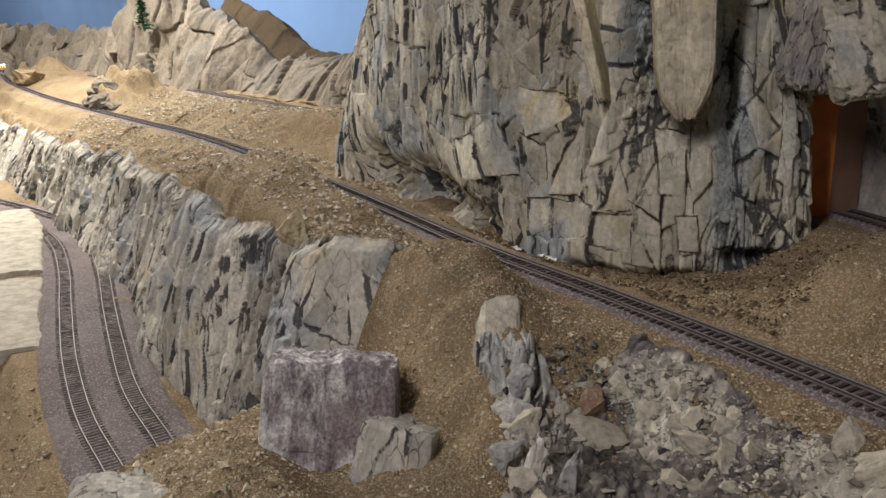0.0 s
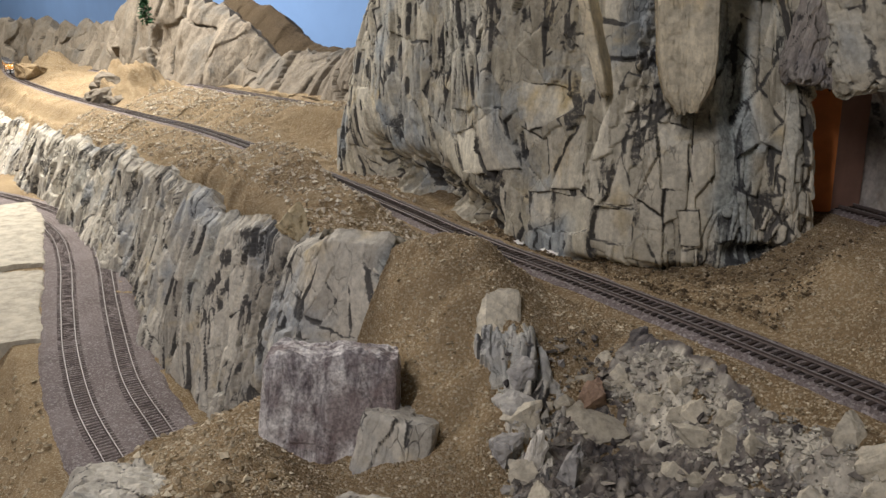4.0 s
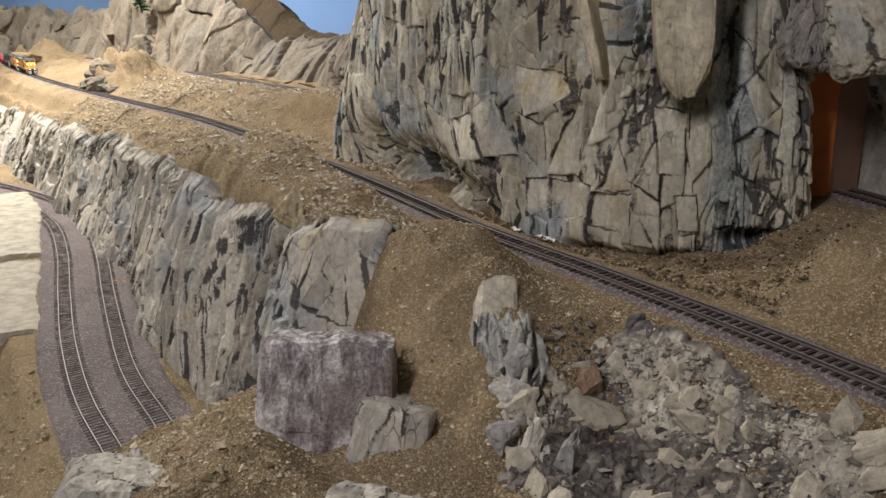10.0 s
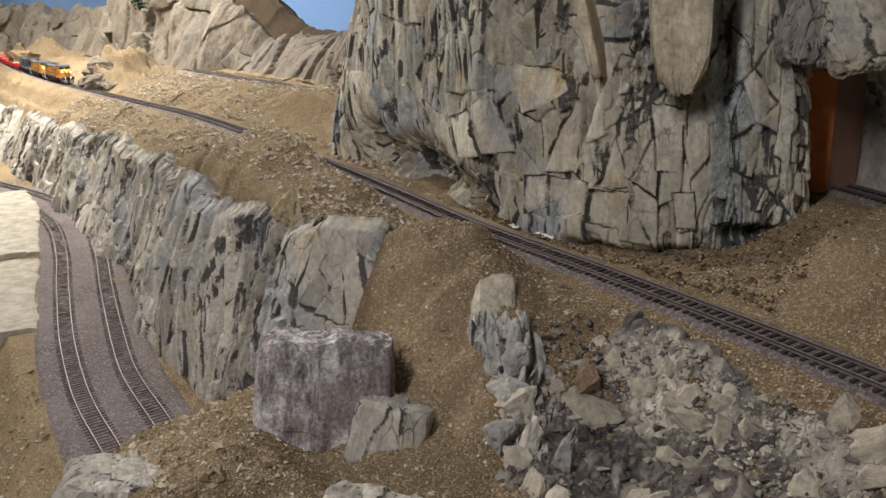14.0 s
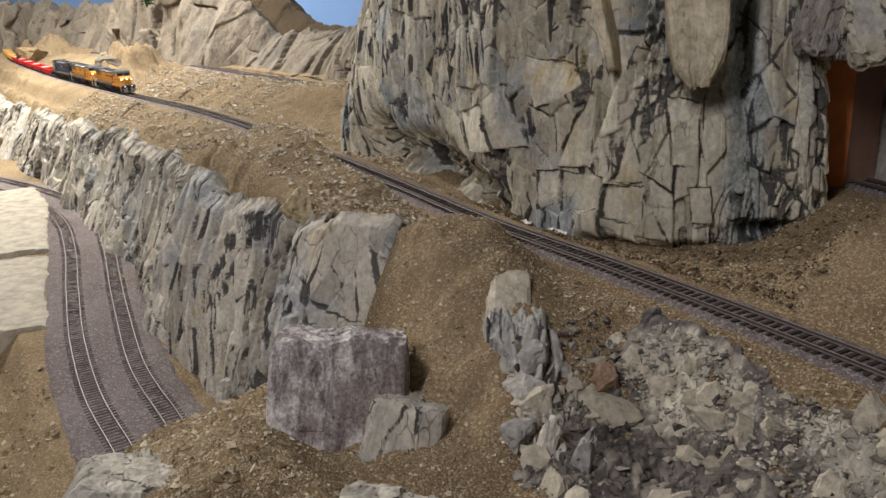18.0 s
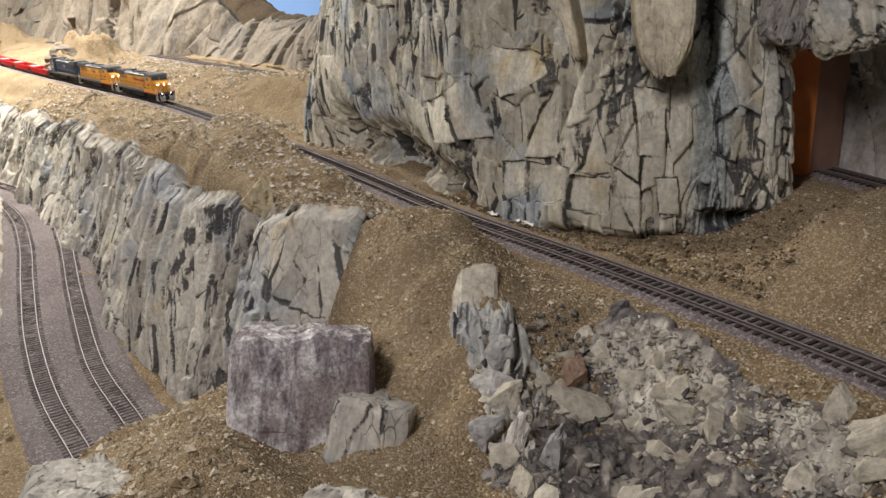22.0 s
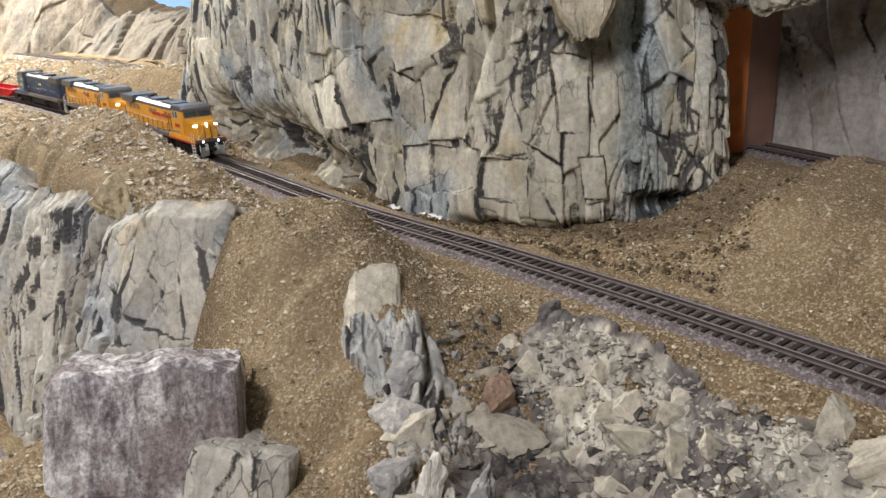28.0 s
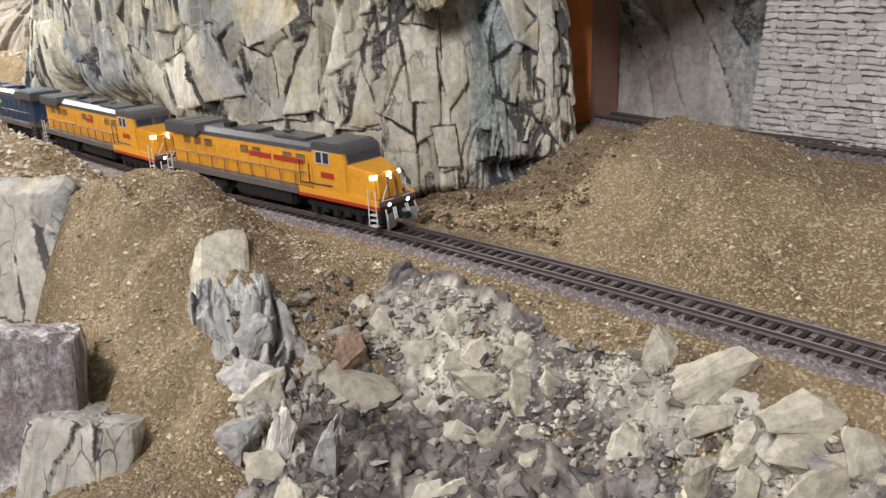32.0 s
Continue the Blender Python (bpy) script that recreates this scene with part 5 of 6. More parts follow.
def fir(x, y, z, h):
    tree = tagged(new("fir_tree"), "small dark green model fir on the far rocks", "tree")
    bm = bmesh.new()
    bmesh.ops.create_cone(bm, cap_ends=True, segments=7, radius1=0.035 * h, radius2=0.006 * h, depth=h, matrix=Matrix.Translation((0, 0, h / 2)))
    part("trunk", bm, BARK, tree)
    rnd = random.Random(4)
    bm = bmesh.new()
    for n in range(420):
        f = rnd.uniform(0.10, 1.0)
        r = 0.24 * h * (1.02 - f) * rnd.uniform(0.25, 1.1)
        a = rnd.uniform(0, 2 * math.pi)
        c = Vector((r * math.cos(a), r * math.sin(a), f * h - 0.25 * r))
        k = 0.035 * h * rnd.uniform(0.6, 1.5)
        p = [c + Vector((rnd.gauss(0, k), rnd.gauss(0, k), rnd.gauss(0, k * 0.5))) for _ in range(4)]
        v = [bm.verts.new(q) for q in p]
        for t in ((0, 1, 2), (0, 3, 1), (1, 3, 2), (0, 2, 3)):
            bm.faces.new([v[i] for i in t])
    part("crown", bm, NEEDLE, tree)
    tree.matrix_world = pose(x, y, z, 3, -2, 0)


fir(-1.06, 2.99, RAIL + 0.20, 0.13)

# ---- loose gravel ----
def scatter(name, count, pick, lo, hi, mat, seed, label, squash=0.7, lift=0.0):
    rnd = np.random.RandomState(seed)
    s, d = pick(rnd, count)
    p, nrm, _ = line_at(up_line, up_arc, s)
    x, y = p[:, 0] + nrm[:, 0] * d, p[:, 1] + nrm[:, 1] * d
    z = RAIL + ground_height(s, d) + 0.012 * fbm(x / 0.09, y / 0.09, 3, 3) + 0.006 * fbm(x / 0.022, y / 0.022, 8, 3)
    r = lo * (hi / lo) ** (rnd.rand(count) ** 2.2)
    base = np.array([(1, 0, 0), (-1, 0, 0), (0, 1, 0), (0, -1, 0), (0, 0, 1), (0, 0, -1)], float)
    tri = np.array([(0, 2, 4), (2, 1, 4), (1, 3, 4), (3, 0, 4), (2, 0, 5), (1, 2, 5), (3, 1, 5), (0, 3, 5)])
    v = base[None] * rnd.uniform(0.45, 1.1, (count, 6, 1)) + rnd.normal(0, 0.22, (count, 6, 3))
    ang = rnd.uniform(0, 2 * math.pi, count)
    c, q = np.cos(ang)[:, None], np.sin(ang)[:, None]
    v = np.stack([v[..., 0] * c - v[..., 1] * q, v[..., 0] * q + v[..., 1] * c, v[..., 2] * squash], -1)
    v = v * r[:, None, None] + np.stack([x, y, z + lift + r * 0.15], -1)[:, None]
    f = (np.arange(count)[:, None, None] * 6 + tri[None]).reshape(-1, 3)
    return tagged(new(name, mesh_of(name, v.reshape(-1, 3), f, mat)), label, "gravel", kind="stuff")


def pick_bank(rnd, n):
    s = rnd.uniform(0.3, 1.0, 6 * n)
    d = rnd.uniform(-0.24, 0.42, 6 * n)
    ok = (np.abs(d) > 0.031) & ((d > 0) | (rnd.rand(6 * n) < 0.35)) & ~((d > 0.05) & (d < 0.16) & (s < 0.60)) & ~((s > 0.72) & (d < -0.08)) & ~((s > 0.8) & (d > 0.15))
    return s[ok][:n], d[ok][:n]


def pick_near(rnd, n):
    s, d = pick_bank(rnd, 3 * n)
    ok = (d > 0.05) | (rnd.rand(len(d)) < 0.12)
    return s[ok][:n], d[ok][:n]


def pick_ledge(rnd, n):
    s = rnd.uniform(0.9, 2.6, 3 * n)
    d = rnd.uniform(-0.24, 0.14, 3 * n)
    ok = (np.abs(d) > 0.031) & ~((s < 1.2) & (d < -0.04)) & ~((s > 1.35) & (s < 1.85) & (d < -0.085) & (d > -0.17))
    return s[ok][:n], d[ok][:n]


def pick_rubble(rnd, n):
    s = rnd.uniform(0.28, 0.64, 3 * n)
    d = rnd.uniform(0.042, 0.20, 3 * n)
    ok = d > 0.045 + 0.3 * np.maximum(0, s - 0.55)
    ok &= ~((s > 0.57) & (d > 0.155))
    return s[ok][:n], d[ok][:n]


scatter("dirt_gravel", 26000, pick_bank, 0.0006, 0.0023, GRAVEL, 1, "loose tan gravel on the near dirt banks")
LEDGE_GRAVEL = pieces_material("ledge_gravel", (0.30, 0.22, 0.13), (0.92, 0.85, 0.70), 0.9, 400, 0.3)
scatter("ledge_gravel", 18000, pick_ledge, 0.0011, 0.0052, LEDGE_GRAVEL, 2, "loose tan gravel on the far ledge")
scatter("dirt_clods", 500, pick_near, 0.0010, 0.0026, GRAVEL, 6, "coarse tan clods lying in the dirt banks", 0.6)


def pick_foot(rnd, n):
    s = rnd.uniform(0.56, 1.02, 2 * n)
    d = -0.032 - 0.16 * rnd.rand(2 * n) ** 1.4 * smooth(1.05, 0.70, s)
    return s[:n], d[:n]


# brown clods, coloured darker to carry part of the shadow at the cliff foot
SHADE_LITTER = pieces_material("shade_dark_litter", (0.06, 0.042, 0.024), (0.24, 0.175, 0.10), 0.95, 300, 0.4)
scatter("cliff_foot_litter", 5200, pick_foot, 0.0007, 0.0032, SHADE_LITTER, 21, "brown clods and litter along the foot of the tall cliff, darkened as shade")


def pick_pale(rnd, n):
    s = rnd.uniform(0.36, 0.60, n)
    return s, 0.047 + 0.045 * rnd.rand(n) ** 1.3


PALE_SHARD = pieces_material("pale_crushed_plaster", (0.30, 0.285, 0.24), (0.66, 0.62, 0.51), 0.9, 220, 0.6)
scatter("crushed_plaster", 1300, pick_pale, 0.0012, 0.0036, PALE_SHARD, 4, "pale crushed plaster lumps along the rim of the slope", lift=0.0025)
scatter("rubble_shards", 1500, pick_rubble, 0.0012, 0.0060, SHARD, 3, "small grey stone shards covering the rubble slope", lift=0.0022)


# ---- small things ----
def foil_strip(x, y, z, turn, seed):
    rnd = random.Random(seed)
    bm = bmesh.new()
    prev = None
    for n in range(9):
        u = n * 0.0030
        row = [bm.verts.new((u, rnd.uniform(-0.002, 0.002) + k * 0.002, k * rnd.uniform(0.0003, 0.0011) + rnd.uniform(-0.001, 0.001))) for k in range(3)]
        if prev:
            for k in range(2):
                bm.faces.new((prev[k], row[k], row[k + 1], prev[k + 1]))
        prev = row
    me = bpy.data.meshes.new("plaster_edge")
    bm.to_mesh(me)
    bm.free()
    me.materials.append(WHITE_CHIP)
    ob = new("plaster_edge", me)
    ob.matrix_world = pose(x, y, z, 0, 0, turn)
    sol = ob.modifiers.new("thick", "SOLIDIFY")
    sol.thickness = 0.0006
    tagged(ob, "torn white plaster cloth edge at the cliff foot", "plaster scrap")


foil_strip(0.055, 0.850, RAIL - 0.016, -55, 1)
foil_strip(0.085, 0.806, RAIL - 0.016, -52, 2)


def wood_strips():
    """Two short offcuts of cork roadbed board at the slab's edge."""
    for n, (x, y, z, lx, ly, turn) in enumerate(((-0.598, 1.068, LOW - 0.026, 0.05, 0.010, 64), (-0.612, 1.045, LOW - 0.030, 0.04, 0.012, 70), (-0.59, 1.09, LOW - 0.03, 0.03, 0.008, 58))):
        bm = box_bm(lx, ly, 0.012, 0, 0, 0, 0.0008)
        me = bpy.data.meshes.new("wood_strip")
        bm.to_mesh(me)
        bm.free()
        me.materials.append(STRIP_WOOD)
        ob = new("wood_strip", me)
        ob.matrix_world = pose(x, y, z, 2, -3, turn + 4 * n)
        tagged(ob, "short reddish wood offcut showing between slab and roadbed", "wood strip", "offcuts by the lower line")


STRIP_WOOD = plain_material("raw_strip_wood", (0.42, 0.25, 0.15), 0.7, 0, 0.4, 120, 0.3)
wood_strips()

rock_sheet("rear_dirt_slope", [(-0.86, 2.80), (-0.66, 2.56), (-0.48, 2.36), (-0.30, 2.13), (-0.12, 1.93), (0.05, 1.78)], RAIL + 0.02, [RAIL + v for v in (0.32, 0.235, 0.14, 0.08, 0.09, 0.13)], 0.16, DIRT_BROWN,
           "brown dirt slope lying above the far rock wall", 620, 0.006, 10, 0.2, 0.3, 0.006, 0.02, 0.03, "ground", 0.06, chips=0.1)


def far_boards():
    box = tagged(new("tunnel_board"), "orange brown wooden tunnel board at the far end of the ledge", "board")
    part("upright_board", box_bm(0.10, 0.012, 0.20, 0, 0, 0.10), WOOD, box)
    part("side_upright", box_bm(0.012, 0.14, 0.20, 0.056, 0.06, 0.10), WOOD, box)
    box.matrix_world = pose(-2.40, 4.62, RAIL + 0.03, 0, 0, 28)


far_boards()


def pick_low(rnd, n):
    s = rnd.uniform(0.55, 1.35, 3 * n)
    d = rnd.uniform(0.30, 0.75, 3 * n)
    ok = ~((s > 0.86) & (d < 0.41))
    return s[ok][:n], d[ok][:n]


scatter("low_gravel", 7000, pick_low, 0.0010, 0.0050, GRAVEL, 12, "loose tan gravel on the bank below the lower roadbed")

# ---- the train ----
YELLOW = plain_material("armour_yellow_paint", (0.78, 0.36, 0.03), 0.42, 0, 0.22, 260, 0.08, 0.5)
ROOF_GREY = plain_material("roof_grey_paint", (0.085, 0.085, 0.088), 0.38, 0, 0.35, 200, 0.15, 0.5)
UNDER = plain_material("grimy_black_metal", (0.022, 0.021, 0.022), 0.6, 0.1, 0.4, 300, 0.3)
DECK_GREY = plain_material("deck_grey_paint", (0.13, 0.11, 0.10), 0.6, 0, 0.4, 260, 0.2)
RED_LINE = plain_material("sill_red_paint", (0.42, 0.035, 0.02), 0.5, 0, 0.2)
BLUE = plain_material("dark_blue_paint", (0.028, 0.055, 0.12), 0.45, 0, 0.3, 220, 0.1)
BLUE_GREY = plain_material("pale_blue_paint", (0.11, 0.15, 0.21), 0.45, 0, 0.3, 220, 0.1)
WELL_RED = plain_material("well_car_red_paint", (0.62, 0.018, 0.02), 0.5, 0, 0.25, 180, 0.1)
WELL_YELLOW = plain_material("well_car_yellow_paint", (0.75, 0.42, 0.04), 0.5, 0, 0.25, 180, 0.1)
PALE_TOP = plain_material("pale_walkway", (0.62, 0.58, 0.54), 0.6, 0, 0.3, 180, 0.1)
SILVER = plain_material("silver_plow_paint", (0.42, 0.43, 0.45), 0.4, 0.4, 0.3, 260, 0.1)
WHITE_WIRE = plain_material("white_handrail_paint", (0.70, 0.68, 0.62), 0.5, 0, 0.1)
GLASS_DARK, _nt, _b = base_mat("cab_glass", 0.08, 0.0, 0.8)
_b.inputs["Base Color"].default_value = (0.03, 0.04, 0.055, 1)
LAMP_WHITE = glow_material("lit_lamp", (1.0, 0.96, 0.9), 3.5)
MARK_YELLOW = plain_material("mark_yellow_paint", (0.62, 0.50, 0.12), 0.5, 0, 0.1)


def add_box(bm, size, at, turn=(0, 0, 0), bevel=0.0):
    m = Matrix.LocRotScale(at, Euler([radians(a) for a in turn]), size)
    r = bmesh.ops.create_cube(bm, size=1.0, matrix=m)
    if bevel:
        edges = list({e for v in r["verts"] for e in v.link_edges})
        bmesh.ops.bevel(bm, geom=edges, offset=bevel, segments=2, affect="EDGES")


def add_bar(bm, a, b, r):
    """A thin six-sided rod from a to b."""
    a, b = Vector(a), Vector(b)
    q = (b - a).to_track_quat("Z", "Y").to_matrix().to_4x4()
    bmesh.ops.create_cone(bm, cap_ends=True, segments=6, radius1=r, radius2=r, depth=(b - a).length, matrix=Matrix.Translation((a + b) / 2) @ q)


def add_prism(bm, outline, y0, y1, y0b=None, bevel=0.0):
    """An outline in x and z, drawn from y0 to y1."""
    left = [bm.verts.new((x, y0, z)) for x, z in outline]
    right = [bm.verts.new((x, y1, z)) for x, z in outline]
    n = len(outline)
    fs = [bm.faces.new(left), bm.faces.new(right[::-1])]
    for i in range(n):
        fs.append(bm.faces.new((left[(i + 1) % n], left[i], right[i], right[(i + 1) % n])))
    bmesh.ops.recalc_face_normals(bm, faces=fs)
    if bevel:
        edges = list({e for f in fs for e in f.edges})
        bmesh.ops.bevel(bm, geom=edges, offset=bevel, segments=2, affect="EDGES")


def add_wheel(bm, x, y, z, r, w):
    bmesh.ops.create_cone(bm, cap_ends=True, segments=20, radius1=r, radius2=r, depth=w, matrix=Matrix.Translation((x, y, z)) @ Matrix.Rotation(math.pi / 2, 4, "X"))


MM = 0.001


def locomotive(label, paint, roof, stripe, rails, nose_paint, mark, lit):
    """A six-axle wide-cab diesel, nose towards +x, its base at the rail heads under its middle."""
    loco = tagged(new("diesel_locomotive"), label, "locomotive", "train on the upper line")

    def put(name, fill, mat, parent=loco, lab=""):
        bm = bmesh.new()
        fill(bm)
        return part(name, bm, mat, parent, lab)

    k = MM
    put("deck", lambda bm: add_box(bm, (238 * k, 34 * k, 3.2 * k), (0, 0, 18.2 * k), bevel=0.0005), DECK_GREY)
    for side in (-1, 1):
        put("side_sill", lambda bm: add_box(bm, (150 * k, 1.2 * k, 4.4 * k), (-34 * k, side * 16.9 * k, 17.2 * k)), DECK_GREY)
        put("sill_stripe", lambda bm: add_box(bm, (76 * k, 1.3 * k, 2.2 * k), (80 * k, side * 17.0 * k, 15.6 * k)), stripe, lab="red stripe along the sill")
        put("front_sill", lambda bm: add_box(bm, (76 * k, 1.2 * k, 4.2 * k), (80 * k, side * 16.9 * k, 18.9 * k)), paint)
    put("fuel_tank", lambda bm: add_box(bm, (66 * k, 30 * k, 11 * k), (0, 0, 10 * k), bevel=0.002), UNDER)
    # engine hood: a long body with cut roof edges
    def hood(bm):
        add_prism(bm, [(-112 * k, 20 * k), (58 * k, 20 * k), (58 * k, 45 * k), (-112 * k, 45 * k)], -13.2 * k, 13.2 * k, bevel=0.0005)
        for x in range(-100, 50, 13):
            for s in (-1, 1):
                add_box(bm, (11.0 * k, 0.5 * k, 17 * k), (x * k, s * 13.35 * k, 32 * k))
    body = put("hood", hood, paint)
    for x in (-92, -78, -64, -20, -6, 28, 42):
        for s in (-1, 1):
            put("grille", lambda bm: [add_box(bm, (9 * k, 0.5 * k, 0.8 * k), (x * k, s * 13.7 * k, (37 + 1.5 * i) * k)) for i in range(4)], roof, body)
    def hood_roof(bm):
        for x0, x1, z1 in ((-76, 58, 50.5),):
            for s in (1,):
                y = 13.4 * k
                prof = [(-y, 44.6 * k), (y, 44.6 * k), (y * 0.98, 47.5 * k), (y * 0.62, z1 * k), (-y * 0.62, z1 * k), (-y * 0.98, 47.5 * k)]
                a = [bm.verts.new((x0 * k, p, z)) for p, z in prof]
                b = [bm.verts.new((x1 * k, p, z)) for p, z in prof]
                fs = [bm.faces.new(a), bm.faces.new(b[::-1])]
                for i in range(len(prof)):
                    j = (i + 1) % len(prof)
                    fs.append(bm.faces.new((a[j], a[i], b[i], b[j])))
                bmesh.ops.recalc_face_normals(bm, faces=fs)
    put("hood_roof", hood_roof, roof)
    put("radiator_housing", lambda bm: add_prism(bm, [(-117 * k, 43.5 * k), (-76 * k, 43.5 * k), (-72 * k, 47 * k), (-76 * k, 52 * k), (-117 * k, 52 * k)], -16.2 * k, 16.2 * k, bevel=0.0006), roof)
    for x in (-107, -94, -82):
        put("radiator_panel", lambda bm: add_box(bm, (10.5 * k, 27 * k, 0.6 * k), (x * k, 0, 52.2 * k)), ROOF_GREY)
    put("exhaust_stack", lambda bm: add_box(bm, (9 * k, 7 * k, 4 * k), (-52 * k, 0, 52 * k), bevel=0.0006), UNDER)
    put("brake_housing", lambda bm: add_box(bm, (26 * k, 17 * k, 3 * k), (-24 * k, 0, 51.3 * k), bevel=0.0007), roof)
    put("roof_hatch", lambda bm: add_box(bm, (36 * k, 19 * k, 2.2 * k), (26 * k, 0, 51.2 * k), bevel=0.0006), roof)
    put("air_horn", lambda bm: [add_bar(bm, (12 * k, y * k, 53.5 * k), (19 * k, y * k, 53.8 * k), 0.7 * k) for y in (-2, 0, 2)], UNDER)
    # cab and nose
    put("cab", lambda bm: add_prism(bm, [(57 * k, 20 * k), (90 * k, 20 * k), (90 * k, 41.0 * k), (87.4 * k, 49.5 * k), (57 * k, 49.5 * k)], -17.2 * k, 17.2 * k, bevel=0.0008), nose_paint)
    put("cab_roof", lambda bm: add_prism(bm, [(55.5 * k, 46.6 * k), (88.8 * k, 46.6 * k), (87.2 * k, 50.2 * k), (81 * k, 53.0 * k), (57 * k, 53.0 * k)], -17.35 * k, 17.35 * k, bevel=0.0009), roof)
    def nose(bm):
        back, front = 89 * k, 113 * k
        y0, y1 = 17.0 * k, 12.0 * k
        low, top_b, top_f = 18.5 * k, 41.0 * k, 36.0 * k
        v = [bm.verts.new(c) for c in ((back, -y0, low), (back, y0, low), (back, y0, top_b), (back, -y0, top_b), (front, -y1, low), (front, y1, low), (front - 2.5 * k, y1 * 0.9, top_f), (front - 2.5 * k, -y1 * 0.9, top_f))]
        fs = [bm.faces.new([v[i] for i in q]) for q in ((0, 3, 2, 1), (4, 5, 6, 7), (0, 1, 5, 4), (3, 7, 6, 2), (0, 4, 7, 3), (1, 2, 6, 5))]
        bmesh.ops.recalc_face_normals(bm, faces=fs)
        bmesh.ops.bevel(bm, geom=bm.edges[:], offset=0.0014, segments=3, affect="EDGES")
    nose_ob = put("nose", nose, nose_paint)
    put("nose_door", lambda bm: add_box(bm, (0.8 * k, 6 * k, 13 * k), (113.0 * k, 0, 26.5 * k), (0, -7, 0)), nose_paint, nose_ob)
    for y in (-3.4, 3.4):
        put("door_edge", lambda bm: add_box(bm, (0.9 * k, 0.5 * k, 14 * k), (113.2 * k, y * k, 26.5 * k), (0, -7, 0)), DECK_GREY, nose_ob)
    for s in (-1, 1):
        ws = put("windshield", lambda bm: add_box(bm, (0.8 * k, 12.6 * k, 5.2 * k), (89.2 * k, s * 8.0 * k, 44.0 * k), (0, -17, 0)), GLASS_DARK)
        put("window_frame", lambda bm: [add_box(bm, (1.0 * k, 14.2 * k, 1.0 * k), (90.0 * k, s * 8.0 * k, 41.0 * k), (0, -17, 0)), add_box(bm, (1.0 * k, 14.2 * k, 1.0 * k), (88.6 * k, s * 8.0 * k, 46.9 * k), (0, -17, 0)), add_box(bm, (1.0 * k, 1.0 * k, 6.6 * k), (89.2 * k, s * 0.9 * k, 44.0 * k), (0, -17, 0)), add_box(bm, (1.0 * k, 1.2 * k, 6.6 * k), (89.2 * k, s * 15.0 * k, 44.0 * k), (0, -17, 0))], ROOF_GREY, ws)
        for x in (64.5, 71.5):
            put("side_window", lambda bm: add_box(bm, (5.4 * k, 0.5 * k, 7.0 * k), (x * k, s * 17.25 * k, 43.0 * k)), GLASS_DARK)
            put("window_frame", lambda bm: [add_box(bm, (6.6 * k, 0.7 * k, 0.6 * k), (x * k, s * 17.3 * k, (43.0 + q * 3.9) * k)) for q in (-1, 1)] + [add_box(bm, (0.6 * k, 0.7 * k, 8 * k), ((x + q * 3.1) * k, s * 17.3 * k, 43.0 * k)) for q in (-1, 1)], PALE_TOP)
        put("number_board", lambda bm: add_box(bm, (1.2 * k, 5.6 * k, 2.6 * k), (108.8 * k, s * 11.2 * k, 33.6 * k), (0, -10, s * 24)), lit, nose_ob, "lit white number board")
        put("ditch_light", lambda bm: bmesh.ops.create_uvsphere(bm, u_segments=10, v_segments=6, radius=1.25 * k, matrix=Matrix.Translation((118.6 * k, s * 8.6 * k, 17.2 * k))), lit)
    for z in (35.0, 32.0):
        put("headlight", lambda bm: bmesh.ops.create_uvsphere(bm, u_segments=10, v_segments=6, radius=1.4 * k, matrix=Matrix.Translation((111.6 * k, 0, z * k))), lit, nose_ob, "lit headlight")
    # ends
    for end, x in ((1, 117), (-1, -119)):
        put("pilot", lambda bm: add_box(bm, (2.4 * k, 33 * k, 12 * k), (x * k, 0, 11.5 * k), bevel=0.0005), UNDER)
        put("coupler", lambda bm: [add_box(bm, (9 * k, 3.2 * k, 2.6 * k), ((x + end * 5) * k, 0, 9.5 * k), bevel=0.0004), add_box(bm, (3.4 * k, 5 * k, 4 * k), ((x + end * 9) * k, 0, 9.5 * k), bevel=0.0006)], UNDER)
        put("end_stripe", lambda bm: add_box(bm, (0.6 * k, 30 * k, 2.6 * k), ((x + end * 1.4) * k, 0, 18.2 * k)), stripe)
        for s in (-1, 1):
            put("plow_blade", lambda bm: add_box(bm, (1.2 * k, 11.5 * k, 10 * k), ((x + end * 3.2) * k, s * 8.6 * k, 6.8 * k), (0, 0, -end * s * 16), bevel=0.0004), SILVER, lab="silver snow plow blade")
            put("air_hose", lambda bm: [add_bar(bm, ((x + end * 3) * k, s * q * k, 15 * k), ((x + end * 5.5) * k, s * (q + 1) * k, 8 * k), 0.45 * k) for q in (4.6, 6.4, 13.4)], rails)
            stair = put("steps", lambda bm: [add_box(bm, (6 * k, 3.2 * k, 0.6 * k), ((x - end * 4.5) * k, s * 16.0 * k, z * k)) for z in (3.6, 7.2, 10.8, 14.4)], rails)
            put("grab_iron", lambda bm: [add_bar(bm, ((x - end * 8) * k, s * 17.6 * k, 4 * k), ((x - end * 8) * k, s * 17.6 * k, 28 * k), 0.42 * k), add_bar(bm, ((x - end * 1) * k, s * 17.4 * k, 5 * k), ((x - end * 2) * k, s * 17.4 * k, 27 * k), 0.42 * k), add_bar(bm, ((x + end * 1.2) * k, s * 15.5 * k, 18 * k), ((x - end * 1) * k, s * 7 * k, 29 * k), 0.4 * k), add_bar(bm, ((x + end * 1.2) * k, s * 4 * k, 20 * k), ((x + end * 1.2) * k, s * 15 * k, 20.4 * k), 0.35 * k)], rails, stair)
